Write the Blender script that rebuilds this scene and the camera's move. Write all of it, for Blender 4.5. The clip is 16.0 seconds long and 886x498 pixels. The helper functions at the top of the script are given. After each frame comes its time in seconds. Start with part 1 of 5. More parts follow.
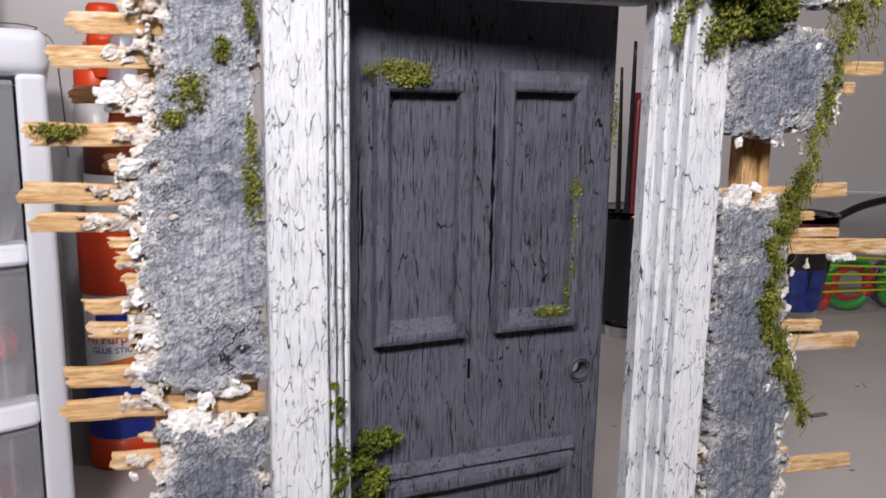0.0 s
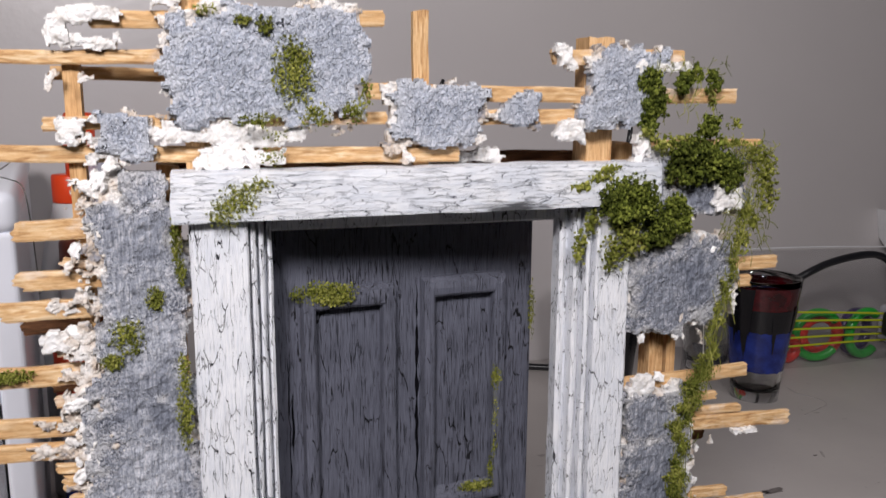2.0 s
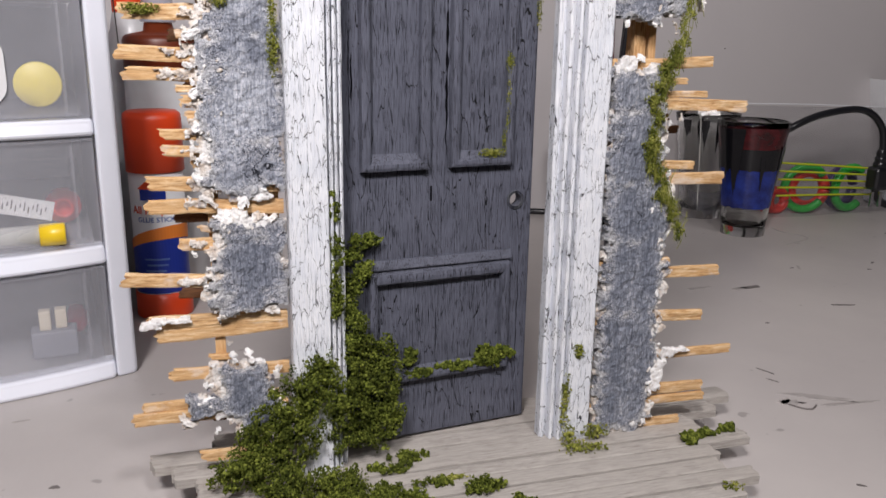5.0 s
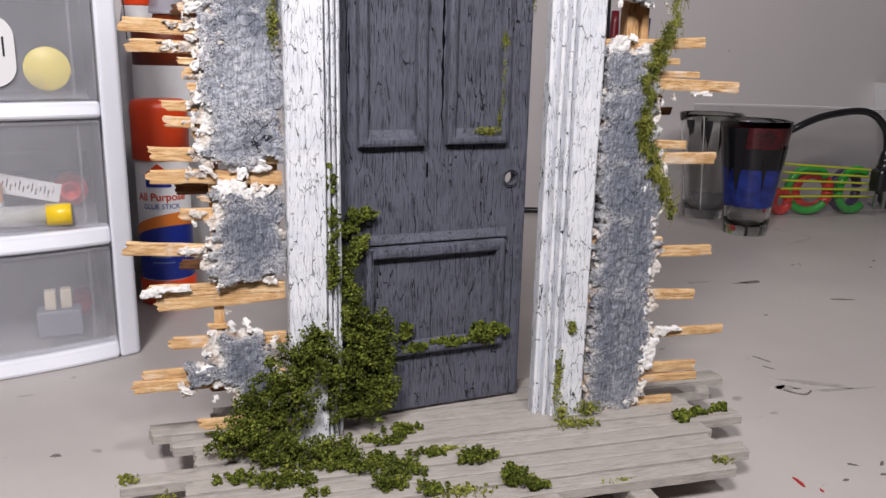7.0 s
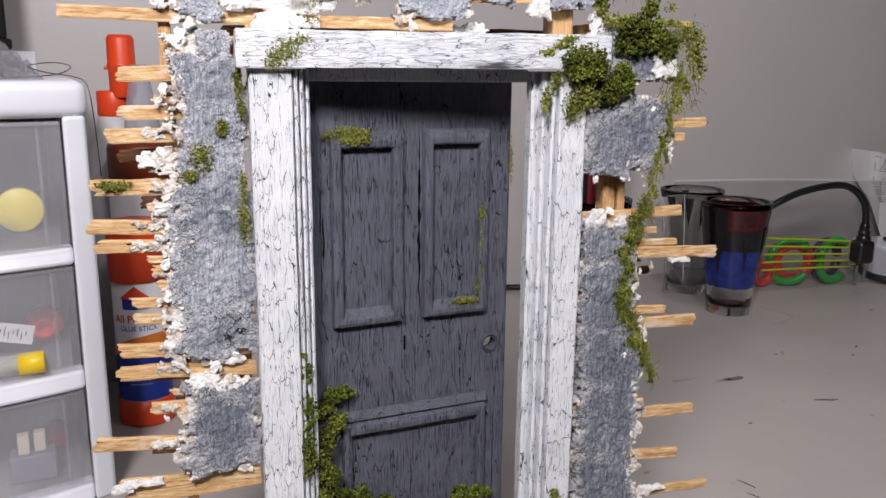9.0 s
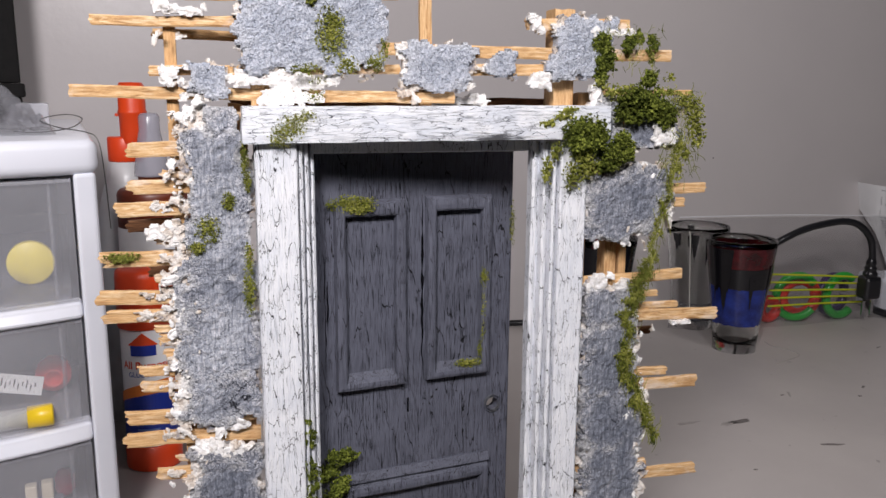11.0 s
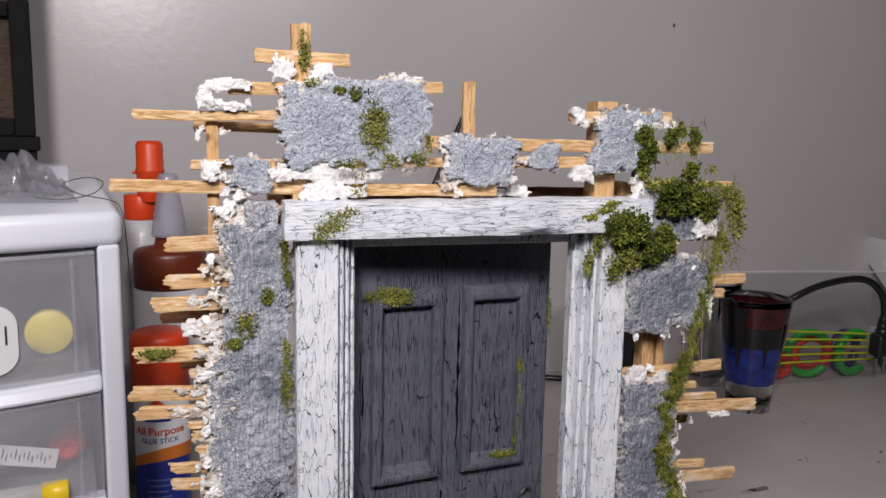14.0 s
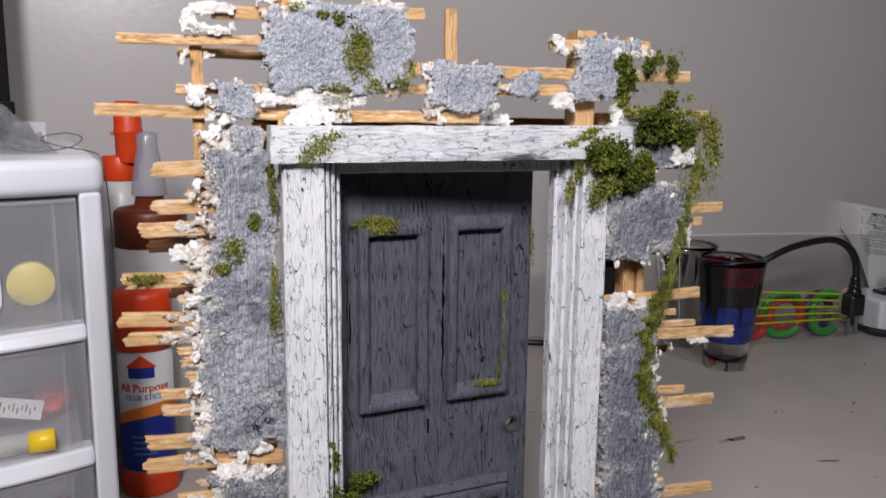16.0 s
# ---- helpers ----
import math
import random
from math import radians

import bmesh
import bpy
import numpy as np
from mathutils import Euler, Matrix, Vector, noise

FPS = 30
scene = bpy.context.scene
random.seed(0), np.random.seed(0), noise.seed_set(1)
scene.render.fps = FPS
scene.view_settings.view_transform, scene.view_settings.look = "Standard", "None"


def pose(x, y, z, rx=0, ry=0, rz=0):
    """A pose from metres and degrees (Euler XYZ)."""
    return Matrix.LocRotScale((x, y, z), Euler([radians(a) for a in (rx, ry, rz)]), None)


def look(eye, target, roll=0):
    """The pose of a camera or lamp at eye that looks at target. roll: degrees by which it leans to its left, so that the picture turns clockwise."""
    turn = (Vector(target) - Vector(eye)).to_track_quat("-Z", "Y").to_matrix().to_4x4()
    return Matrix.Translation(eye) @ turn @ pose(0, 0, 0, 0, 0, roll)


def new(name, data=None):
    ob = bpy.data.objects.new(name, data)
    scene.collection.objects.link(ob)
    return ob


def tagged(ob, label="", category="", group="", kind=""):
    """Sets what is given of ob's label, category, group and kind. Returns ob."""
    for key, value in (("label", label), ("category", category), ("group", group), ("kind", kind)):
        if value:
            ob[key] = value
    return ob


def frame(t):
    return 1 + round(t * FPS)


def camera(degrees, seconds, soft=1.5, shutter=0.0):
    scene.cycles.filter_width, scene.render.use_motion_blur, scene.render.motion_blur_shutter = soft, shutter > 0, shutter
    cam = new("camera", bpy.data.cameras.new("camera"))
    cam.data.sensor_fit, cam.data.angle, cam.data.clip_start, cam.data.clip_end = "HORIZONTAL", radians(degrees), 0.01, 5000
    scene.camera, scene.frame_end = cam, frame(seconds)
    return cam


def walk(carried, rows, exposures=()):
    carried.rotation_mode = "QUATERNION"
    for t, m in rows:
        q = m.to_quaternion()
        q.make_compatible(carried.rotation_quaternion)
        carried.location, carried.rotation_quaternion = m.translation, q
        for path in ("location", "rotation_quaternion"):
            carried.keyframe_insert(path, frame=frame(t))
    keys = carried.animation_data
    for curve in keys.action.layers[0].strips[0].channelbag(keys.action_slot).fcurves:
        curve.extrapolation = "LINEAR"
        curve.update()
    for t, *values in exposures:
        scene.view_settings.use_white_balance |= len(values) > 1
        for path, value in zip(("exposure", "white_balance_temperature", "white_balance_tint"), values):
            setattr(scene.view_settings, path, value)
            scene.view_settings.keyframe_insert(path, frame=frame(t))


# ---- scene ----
cam = camera(58.0, 16.0, shutter=0.5)
# seconds, eye x, y, z, yaw, pitch, roll
PATH = [
    (0, -0.06932, -0.16974, 0.17560, -17.20, -10.34, 1.02),
    (0.5, -0.06127, -0.16794, 0.18367, -16.99, -9.90, 0.38),
    (1, -0.05913, -0.17070, 0.19921, -17.08, -10.83, 0.45),
    (1.5, -0.05476, -0.18023, 0.21585, -16.80, -10.24, 0.09),
    (2, -0.05351, -0.18364, 0.22980, -17.23, -10.24, 0.31),
    (2.5, -0.05263, -0.18510, 0.23524, -16.65, -10.10, 0.40),
    (3, -0.05791, -0.19808, 0.23027, -16.49, -11.46, 1.19),
    (3.5, -0.06178, -0.21147, 0.21927, -16.81, -12.53, -1.23),
    (4, -0.07196, -0.22824, 0.19251, -16.95, -13.63, -1.53),
    (4.5, -0.07992, -0.24309, 0.17214, -17.23, -14.83, 0.40),
    (7, -0.07720, -0.26176, 0.15005, -16.01, -13.93, 1.23),
    (7.5, -0.07253, -0.25272, 0.15818, -16.96, -12.63, 0.36),
    (8, -0.07784, -0.24421, 0.18209, -16.31, -12.44, 0.57),
    (8.5, -0.07456, -0.24540, 0.19749, -16.89, -12.57, 0.55),
    (9, -0.07061, -0.24755, 0.20260, -16.99, -12.38, 0.55),
    (11.5, -0.06895, -0.24864, 0.22043, -16.19, -10.81, 0.36),
    (12, -0.07262, -0.24828, 0.22041, -16.07, -10.60, 0.30),
    (12.5, -0.07452, -0.24648, 0.22577, -16.07, -10.11, 0.80),
    (13, -0.07614, -0.24542, 0.22787, -16.01, -9.83, 0.86),
    (13.5, -0.08089, -0.24016, 0.23299, -15.83, -8.87, 1.02),
    (14, -0.08085, -0.23667, 0.23838, -16.65, -8.84, 1.22),
    (14.5, -0.07870, -0.23703, 0.23916, -16.69, -8.68, 0.33),
    (15, -0.08030, -0.23899, 0.23271, -17.23, -8.56, 0.43),
    (15.5, -0.08122, -0.24215, 0.22692, -17.40, -8.79, 0.19),
    (16, -0.08485, -0.24268, 0.21916, -18.30, -9.66, 0.63),
]
walk(cam, [(t, pose(x, y, z, 90 + pitch, 0, yaw) @ pose(0, 0, 0, 0, 0, roll)) for t, x, y, z, yaw, pitch, roll in PATH],
     exposures=[(0, -0.12), (0.5, -0.12), (1.0, -0.06), (1.5, -0.24), (2.5, -0.42), (3.5, -0.4), (4.5, -0.12), (7, 0.0), (8, -0.11), (9, -0.15), (11.5, -0.26), (12.5, -0.36), (13.5, -0.46), (14.5, -0.48), (15.5, -0.46), (16, -0.4)])

# ---- light ----
world = bpy.data.worlds.new("room_air")
world.use_nodes = True
world.node_tree.nodes["Background"].inputs[0].default_value = (0.8, 0.85, 0.9, 1)
world.node_tree.nodes["Background"].inputs[1].default_value = 0.025
scene.world = world
scene.view_settings.exposure = 0.0


def area_lamp(name, eye, target, size, power, colour):
    data = bpy.data.lights.new(name, "AREA")
    data.shape, data.size, data.energy, data.color = "DISK", size, power, colour
    ob = new(name, data)
    ob.matrix_world = look(eye, target)
    return ob


area_lamp("work_light", (0.05, -0.42, 0.58), (0.02, 0.0, 0.10), 0.10, 1.9, (1.0, 0.955, 0.965))
area_lamp("room_light", (-0.22, -0.40, 0.53), (-0.26, 0.3, 0.15), 0.13, 4.7, (1.0, 0.95, 0.96))
# added fill for the right wall and worktop, no known lamp stands there
area_lamp("overhead_light", (0.40, -0.18, 0.60), (0.52, 0.42, 0.22), 0.14, 0.9, (1.0, 0.95, 0.95))

# ---- materials ----


def lin(r, g, b):
    """Linear colour from 0..255 values."""
    return tuple((c / 255 / 12.92) if c < 11 else ((c / 255 + 0.055) / 1.055) ** 2.4 for c in (r, g, b)) + (1.0,)


class Mat:
    """A small builder for node materials."""

    def __init__(self, name, rough=0.6, metal=0.0, spec=0.5):
        self.m = bpy.data.materials.new(name)
        self.m.use_nodes = True
        self.t = self.m.node_tree
        self.n = self.t.nodes
        self.b = self.n["Principled BSDF"]
        self.b.inputs["Roughness"].default_value = rough
        self.b.inputs["Metallic"].default_value = metal
        self.b.inputs["Specular IOR Level"].default_value = spec
        self.coord = None

    def link(self, a, b):
        self.t.links.new(a, b)

    def node(self, kind, **kw):
        nd = self.n.new(kind)
        for key, value in kw.items():
            nd.inputs[key.replace("_", " ")].default_value = value
        return nd

    def space(self, scale=(1000, 1000, 1000), vary=False):
        """Object coordinates times scale (1000: one unit is a millimetre)."""
        tc = self.n.new("ShaderNodeTexCoord")
        mp = self.n.new("ShaderNodeMapping")
        mp.inputs["Scale"].default_value = scale
        self.link(tc.outputs["Object"], mp.inputs["Vector"])
        if vary:
            oi = self.n.new("ShaderNodeObjectInfo")
            mul = self.n.new("ShaderNodeVectorMath")
            mul.operation = "SCALE"
            mul.inputs[0].default_value = (91, 57, 73)
            self.link(oi.outputs["Random"], mul.inputs["Scale"])
            self.link(mul.outputs[0], mp.inputs["Location"])
        return mp.outputs["Vector"]

    def noise(self, vec, scale=1.0, detail=4.0, rough=0.6, distort=0.0):
        nd = self.node("ShaderNodeTexNoise", Scale=scale, Detail=detail, Roughness=rough, Distortion=distort)
        self.link(vec, nd.inputs["Vector"])
        return nd.outputs["Fac"]

    def edges(self, vec, scale=1.0, wobble=0.0, wob_scale=1.0):
        if wobble:
            nz = self.node("ShaderNodeTexNoise", Scale=wob_scale, Detail=3.0)
            self.link(vec, nz.inputs["Vector"])
            sc = self.n.new("ShaderNodeVectorMath")
            sc.operation = "SCALE"
            sc.inputs["Scale"].default_value = wobble
            self.link(nz.outputs["Color"], sc.inputs[0])
            ad = self.n.new("ShaderNodeVectorMath")
            self.link(vec, ad.inputs[0])
            self.link(sc.outputs[0], ad.inputs[1])
            vec = ad.outputs[0]
        vo = self.node("ShaderNodeTexVoronoi", Scale=scale)
        vo.feature = "DISTANCE_TO_EDGE"
        self.link(vec, vo.inputs["Vector"])
        return vo.outputs["Distance"]

    def ramp(self, fac, stops, smooth=False):
        nd = self.n.new("ShaderNodeValToRGB")
        el = nd.color_ramp.elements
        while len(el) < len(stops):
            el.new(0.5)
        for e, (p, c) in zip(el, stops):
            e.position = p
            e.color = c if len(c) == 4 else (*c, 1)
        if smooth:
            nd.color_ramp.interpolation = "EASE"
        self.link(fac, nd.inputs["Fac"])
        return nd.outputs["Color"]

    def grey(self, fac, a, b, lo=0.0, hi=1.0):
        return self.ramp(fac, [(a, (lo, lo, lo)), (b, (hi, hi, hi))])

    def mix(self, fac, a, b, mode="MIX"):
        nd = self.n.new("ShaderNodeMix")
        nd.data_type, nd.blend_type = "RGBA", mode
        for sock, v in ((nd.inputs[0], fac), (nd.inputs[6], a), (nd.inputs[7], b)):
            if hasattr(v, "links"):
                self.link(v, sock)
            else:
                sock.default_value = v
        return nd.outputs[2]

    def math(self, op, a, b):
        nd = self.n.new("ShaderNodeMath")
        nd.operation = op
        for sock, v in zip(nd.inputs, (a, b)):
            if hasattr(v, "links"):
                self.link(v, sock)
            else:
                sock.default_value = v
        return nd.outputs[0]

    def random(self, island=False):
        if island:
            return self.n.new("ShaderNodeNewGeometry").outputs["Random Per Island"]
        return self.n.new("ShaderNodeObjectInfo").outputs["Random"]

    def colour(self, c):
        if hasattr(c, "links"):
            self.link(c, self.b.inputs["Base Color"])
        else:
            self.b.inputs["Base Color"].default_value = c
        return self

    def rough(self, r):
        self.link(r, self.b.inputs["Roughness"])
        return self

    def bump(self, height, distance=0.0004, strength=1.0):
        nd = self.node("ShaderNodeBump", Strength=strength, Distance=distance)
        self.link(height, nd.inputs["Height"])
        if self.b.inputs["Normal"].links:
            self.link(self.b.inputs["Normal"].links[0].from_socket, nd.inputs["Normal"])
        self.link(nd.outputs[0], self.b.inputs["Normal"])
        return self


def painted_crackle(name, paint, paint2, under, cell, fine, amount, width, along="z", scuff=None, dashes=0.3, stain=None, long=0.2, pull=85, wander=0.9):
    """Old paint on wood: long plates parted by hairline cracks, with fine lengthwise grain and smudges."""
    m = Mat(name, 0.55)
    sc = {"z": (1.0, 1.0, long), "x": (long, 1.0, 1.0)}[along]
    v = m.space(tuple(1000 * s for s in sc))
    where = m.noise(m.space(), 0.09, 3)
    plates = m.edges(v, 1.0 / cell, wobble=cell * wander, wob_scale=1.1 / cell)
    wide = m.math("MULTIPLY", m.grey(where, 0.36, 0.62, 0.25, 1.0), width)
    crack = m.math("LESS_THAN", plates, wide)
    gate = m.grey(m.noise(m.space(), 0.32, 2), 0.44, 0.50)
    crack = m.math("MULTIPLY", crack, gate)
    small = m.edges(v, 2.1 / cell, wobble=cell * 0.5, wob_scale=2.0 / cell)
    fine_on = m.math("MULTIPLY", m.grey(m.noise(m.space(), 0.14, 3), 0.50, 0.64), width * 1.3)
    crack = m.math("MAXIMUM", crack, m.math("MULTIPLY", m.math("LESS_THAN", small, fine_on), 0.75))
    sf = {"z": (1000, 1000, pull), "x": (pull, 1000, 1000)}[along]
    streak = m.noise(m.space(sf), fine, 4, 0.6, 0.2)
    dash = m.math("MULTIPLY", m.grey(streak, amount, amount + 0.03), m.grey(m.noise(m.space((1000, 1000, 600)), 0.07, 3), 0.40, 0.56, 0.12, 1.0))
    both = m.math("MAXIMUM", crack, m.math("MULTIPLY", dash, dashes))
    tint = m.noise(m.space(), 0.09, 4)
    base = m.mix(m.grey(tint, 0.38, 0.66), paint, paint2)
    thin = m.noise(m.space(sf), fine * 0.8, 5, 0.7)
    base = m.mix(m.grey(thin, 0.46, 0.70, 0, 0.7), base, scuff or paint2)
    if stain:
        tc = m.n.new("ShaderNodeTexCoord")
        mp = m.n.new("ShaderNodeMapping")
        mp.inputs["Location"].default_value = tuple(-a / b for a, b in zip(stain[0], stain[1]))
        mp.inputs["Scale"].default_value = tuple(1000 / b for b in stain[1])
        m.link(tc.outputs["Object"], mp.inputs["Vector"])
        ln = m.n.new("ShaderNodeVectorMath")
        ln.operation = "LENGTH"
        m.link(mp.outputs["Vector"], ln.inputs[0])
        d = m.math("ADD", ln.outputs["Value"], m.math("MULTIPLY", m.math("SUBTRACT", thin, 0.5), 3.0))
        base = m.mix(m.grey(d, 0.5, 1.1, 0.92, 0.0), base, lin(34, 34, 38))
    m.colour(m.mix(both, base, under))
    m.bump(m.math("SUBTRACT", thin, m.math("MULTIPLY", both, 1.1)), 0.00045, 0.85)
    return m.m


WHITE_PAINT = painted_crackle("white_crackled_paint", lin(243, 244, 248), lin(228, 231, 238), lin(48, 49, 56), 2.7, 2.4, 0.60, 0.021, scuff=lin(206, 211, 223), dashes=0.28, long=0.22, pull=70)
WHITE_LINTEL = painted_crackle("white_crackled_lintel_paint", lin(242, 243, 246), lin(224, 228, 236), lin(92, 96, 108), 2.5, 2.5, 0.585, 0.015, along="x", scuff=lin(198, 205, 218), dashes=0.45, stain=((21.5, -2.5, 198.8), (10, 9, 2.0)), long=0.24, pull=70)
DOOR_PAINT = painted_crackle("slate_crackled_paint", lin(93, 95, 108), lin(81, 83, 95), lin(18, 18, 22), 4.2, 2.7, 0.575, 0.013, scuff=lin(114, 117, 131), dashes=0.9, long=0.12, pull=48, wander=0.5)
DOOR_PAINT.node_tree.nodes["Principled BSDF"].inputs["Specular IOR Level"].default_value = 0.3


def plaster_material(name, brushed, washed=0.9, smooth=0.0):
    """Stippled plaster under a slate wash; brushed: the share of it that is drawn smooth with upright strokes, smooth: more of it."""
    m = Mat(name, 0.88, spec=0.18)
    v = m.space()
    inner = m.n.new("ShaderNodeAttribute")
    inner.attribute_name = "inner"
    inner = inner.outputs["Fac"]
    worm = m.noise(v, 1.1, 2.5, 0.5, 1.5)
    fine = m.noise(v, 2.6, 3, 0.6)
    stroke = m.noise(m.space((1000, 1000, 170)), 1.3, 4, 0.62, 0.5)
    grit = m.math("ADD", m.math("MULTIPLY", worm, 0.75), m.math("MULTIPLY", fine, 0.25))
    soft = m.noise(m.space((1000, 1000, 600)), 0.045, 3)
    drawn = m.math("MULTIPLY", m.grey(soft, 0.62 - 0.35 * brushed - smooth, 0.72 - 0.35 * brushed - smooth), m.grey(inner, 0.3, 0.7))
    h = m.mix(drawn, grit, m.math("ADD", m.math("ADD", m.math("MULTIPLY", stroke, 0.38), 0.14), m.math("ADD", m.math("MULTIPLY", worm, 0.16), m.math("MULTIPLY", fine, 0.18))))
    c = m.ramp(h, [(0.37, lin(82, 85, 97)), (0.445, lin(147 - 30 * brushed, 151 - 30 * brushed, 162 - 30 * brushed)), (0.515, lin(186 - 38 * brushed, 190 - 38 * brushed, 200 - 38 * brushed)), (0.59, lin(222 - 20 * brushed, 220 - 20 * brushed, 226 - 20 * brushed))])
    wash = m.noise(m.space((1000, 1000, 560)), 0.055, 4, 0.6)
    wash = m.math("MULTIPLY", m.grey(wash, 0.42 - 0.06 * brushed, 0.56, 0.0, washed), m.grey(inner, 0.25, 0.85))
    dark = m.ramp(h, [(0.36, lin(60, 63, 73)), (0.48, lin(104, 109, 122)), (0.62, lin(152, 157, 170))])
    c = m.mix(wash, c, dark)
    bare = m.noise(v, 0.16, 4, 0.6)
    c = m.mix(m.math("MULTIPLY", m.grey(bare, 0.42, 0.54, 0, 0.75), m.grey(inner, 0.08, 0.5, 1.0, 0.0)), c, lin(214, 213, 213))
    if washed < 0.6:
        c = m.mix(0.38, c, lin(204, 213, 231))
    gap = m.edges(v, 0.11, wobble=6.0, wob_scale=0.25)
    crack = m.math("LESS_THAN", gap, m.math("MULTIPLY", m.grey(m.noise(v, 0.06, 2), 0.56, 0.70), 0.017))
    c = m.mix(crack, c, lin(58, 60, 68))
    m.colour(c)
    m.bump(m.math("SUBTRACT", h, crack), 0.0015, 1.0)
    m.bump(m.noise(v, 0.4, 3, 0.6), 0.0014, 0.6)
    return m.m


def lath_material(name, light, mid, dark, vary=True, along="x", residue=False):
    m = Mat(name, 0.7, spec=0.25)
    sc = {"x": (90, 1000, 1000), "z": (1000, 1000, 90), "y": (1000, 90, 1000)}[along]
    v = m.space(sc)
    grain = m.noise(v, 1.4, 5, 0.65, 0.8)
    c = m.ramp(grain, [(0.3, dark), (0.48, mid), (0.68, light)])
    if vary:
        r = m.random()
        c = m.mix(m.math("MULTIPLY", r, 0.5), c, mid)
    blot = m.noise(m.space(), 0.13, 3)
    c = m.mix(m.grey(blot, 0.55, 0.75, 0, 0.35), c, dark)
    if residue:
        rest = m.noise(m.space((600, 1000, 1000)), 0.11, 5, 0.65)
        c = m.mix(m.grey(rest, 0.55, 0.66, 0, 0.6), c, lin(226, 214, 202))
    m.colour(c)
    m.bump(grain, 0.0003, 0.7)
    return m.m


PLASTER = plaster_material("grey_blue_rough_plaster", 0.25, smooth=0.12)
PALE_PLASTER = plaster_material("pale_stippled_plaster", 0.0, 0.45)
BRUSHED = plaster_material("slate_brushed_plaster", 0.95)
LATH = lath_material("raw_split_lath_wood", lin(240, 218, 182), lin(206, 165, 116), lin(134, 90, 54), residue=True)
STUD = lath_material("raw_stud_wood", lin(230, 198, 154), lin(204, 162, 114), lin(142, 98, 60), along="z")
# lath wood browned for the shade behind the wall
SHADED_LATH = lath_material("shaded_lath_wood", lin(130, 92, 62), lin(96, 64, 42), lin(58, 38, 26))
GREY_WOOD = lath_material("weathered_grey_board", lin(188, 182, 176), lin(168, 162, 156), lin(132, 126, 120))


def gypsum_material():
    m = Mat("torn_white_plaster", 0.9, spec=0.2)
    n = m.noise(m.space(), 0.6, 5)
    m.colour(m.ramp(n, [(0.32, lin(204, 198, 192)), (0.44, lin(232, 229, 226)), (0.6, lin(246, 245, 245))]))
    m.bump(m.noise(m.space(), 0.9, 5, 0.65), 0.0008, 0.8)
    return m.m


def moss_material(name, dark, mid, light):
    m = Mat(name, 0.9, spec=0.15)
    r = m.random(island=True)
    c = m.ramp(r, [(0.0, dark), (0.5, mid), (1.0, light)])
    n = m.noise(m.space(), 0.12, 3)
    c = m.mix(m.grey(n, 0.42, 0.68, 0, 0.75), c, dark)
    m.colour(c)
    m.bump(m.noise(m.space(), 3.0, 3), 0.0004, 0.7)
    return m.m


def torn_material():
    m = Mat("torn_mixed_plaster", 0.9, spec=0.2)
    n = m.noise(m.space(), 0.16, 5, 0.65)
    g = m.noise(m.space(), 1.5, 4)
    c = m.ramp(n, [(0.34, lin(150, 150, 158)), (0.42, lin(206, 190, 174)), (0.49, lin(230, 222, 214)), (0.60, lin(242, 240, 238))])
    m.colour(m.mix(m.grey(g, 0.34, 0.46, 0.45, 0.0), c, lin(150, 142, 138)))
    m.bump(g, 0.0008, 0.9)
    return m.m


TORN = torn_material()
GYPSUM = gypsum_material()
MOSS = moss_material("dark_green_moss", lin(46, 54, 16), lin(90, 100, 36), lin(140, 148, 66))
MOSS_LIGHT = moss_material("bright_green_moss", lin(84, 90, 34), lin(128, 132, 56), lin(172, 170, 92))


def plain(name, c, rough=0.5, c2=None, scale=0.02, metal=0.0, spec=0.5, bump=0.0, bscale=0.5):
    m = Mat(name, rough, metal, spec)
    n = m.noise(m.space(), scale, 4)
    m.colour(m.mix(m.grey(n, 0.35, 0.7), c, c2 or tuple(x * 0.9 for x in c[:3]) + (1,)))
    if bump:
        m.bump(m.noise(m.space(), bscale, 3), bump, 0.6)
    return m.m


def clear(name, tint, opacity, rough=0.15, spec=0.5):
    """Thin clear or frosted plastic: part of the light goes straight through."""
    m = Mat(name, rough, spec=spec)
    m.b.inputs["Base Color"].default_value = tint
    tr = m.n.new("ShaderNodeBsdfTransparent")
    mx = m.n.new("ShaderNodeMixShader")
    n = m.noise(m.space(), 0.03, 3)
    m.link(m.grey(n, 0.3, 0.7, opacity * 0.85, min(1, opacity * 1.15)), mx.inputs[0])
    m.link(tr.outputs[0], mx.inputs[1])
    m.link(m.b.outputs[0], mx.inputs[2])
    m.link(mx.outputs[0], m.n["Material Output"].inputs[0])
    return m.m


def wall_paint():
    m = Mat("grey_satin_wall_paint", 0.30, spec=0.6)
    n = m.noise(m.space(), 0.004, 4)
    m.colour(m.mix(m.grey(n, 0.3, 0.7), lin(202, 197, 197), lin(196, 191, 192)))
    m.bump(m.noise(m.space(), 0.16, 4, 0.55), 0.0007, 0.17)
    return m.m


def table_paint():
    m = Mat("pale_grey_worktop", 0.42, spec=0.45)
    n = m.noise(m.space(), 0.012, 5)
    c = m.mix(m.grey(n, 0.3, 0.7), lin(188, 182, 179), lin(178, 172, 170))
    spots = m.noise(m.space(), 0.11, 2, 0.4)
    c = m.mix(m.grey(spots, 0.74, 0.78, 0, 0.5), c, lin(112, 106, 104))
    m.colour(c)
    m.bump(m.noise(m.space(), 0.4, 4), 0.0002, 0.4)
    return m.m


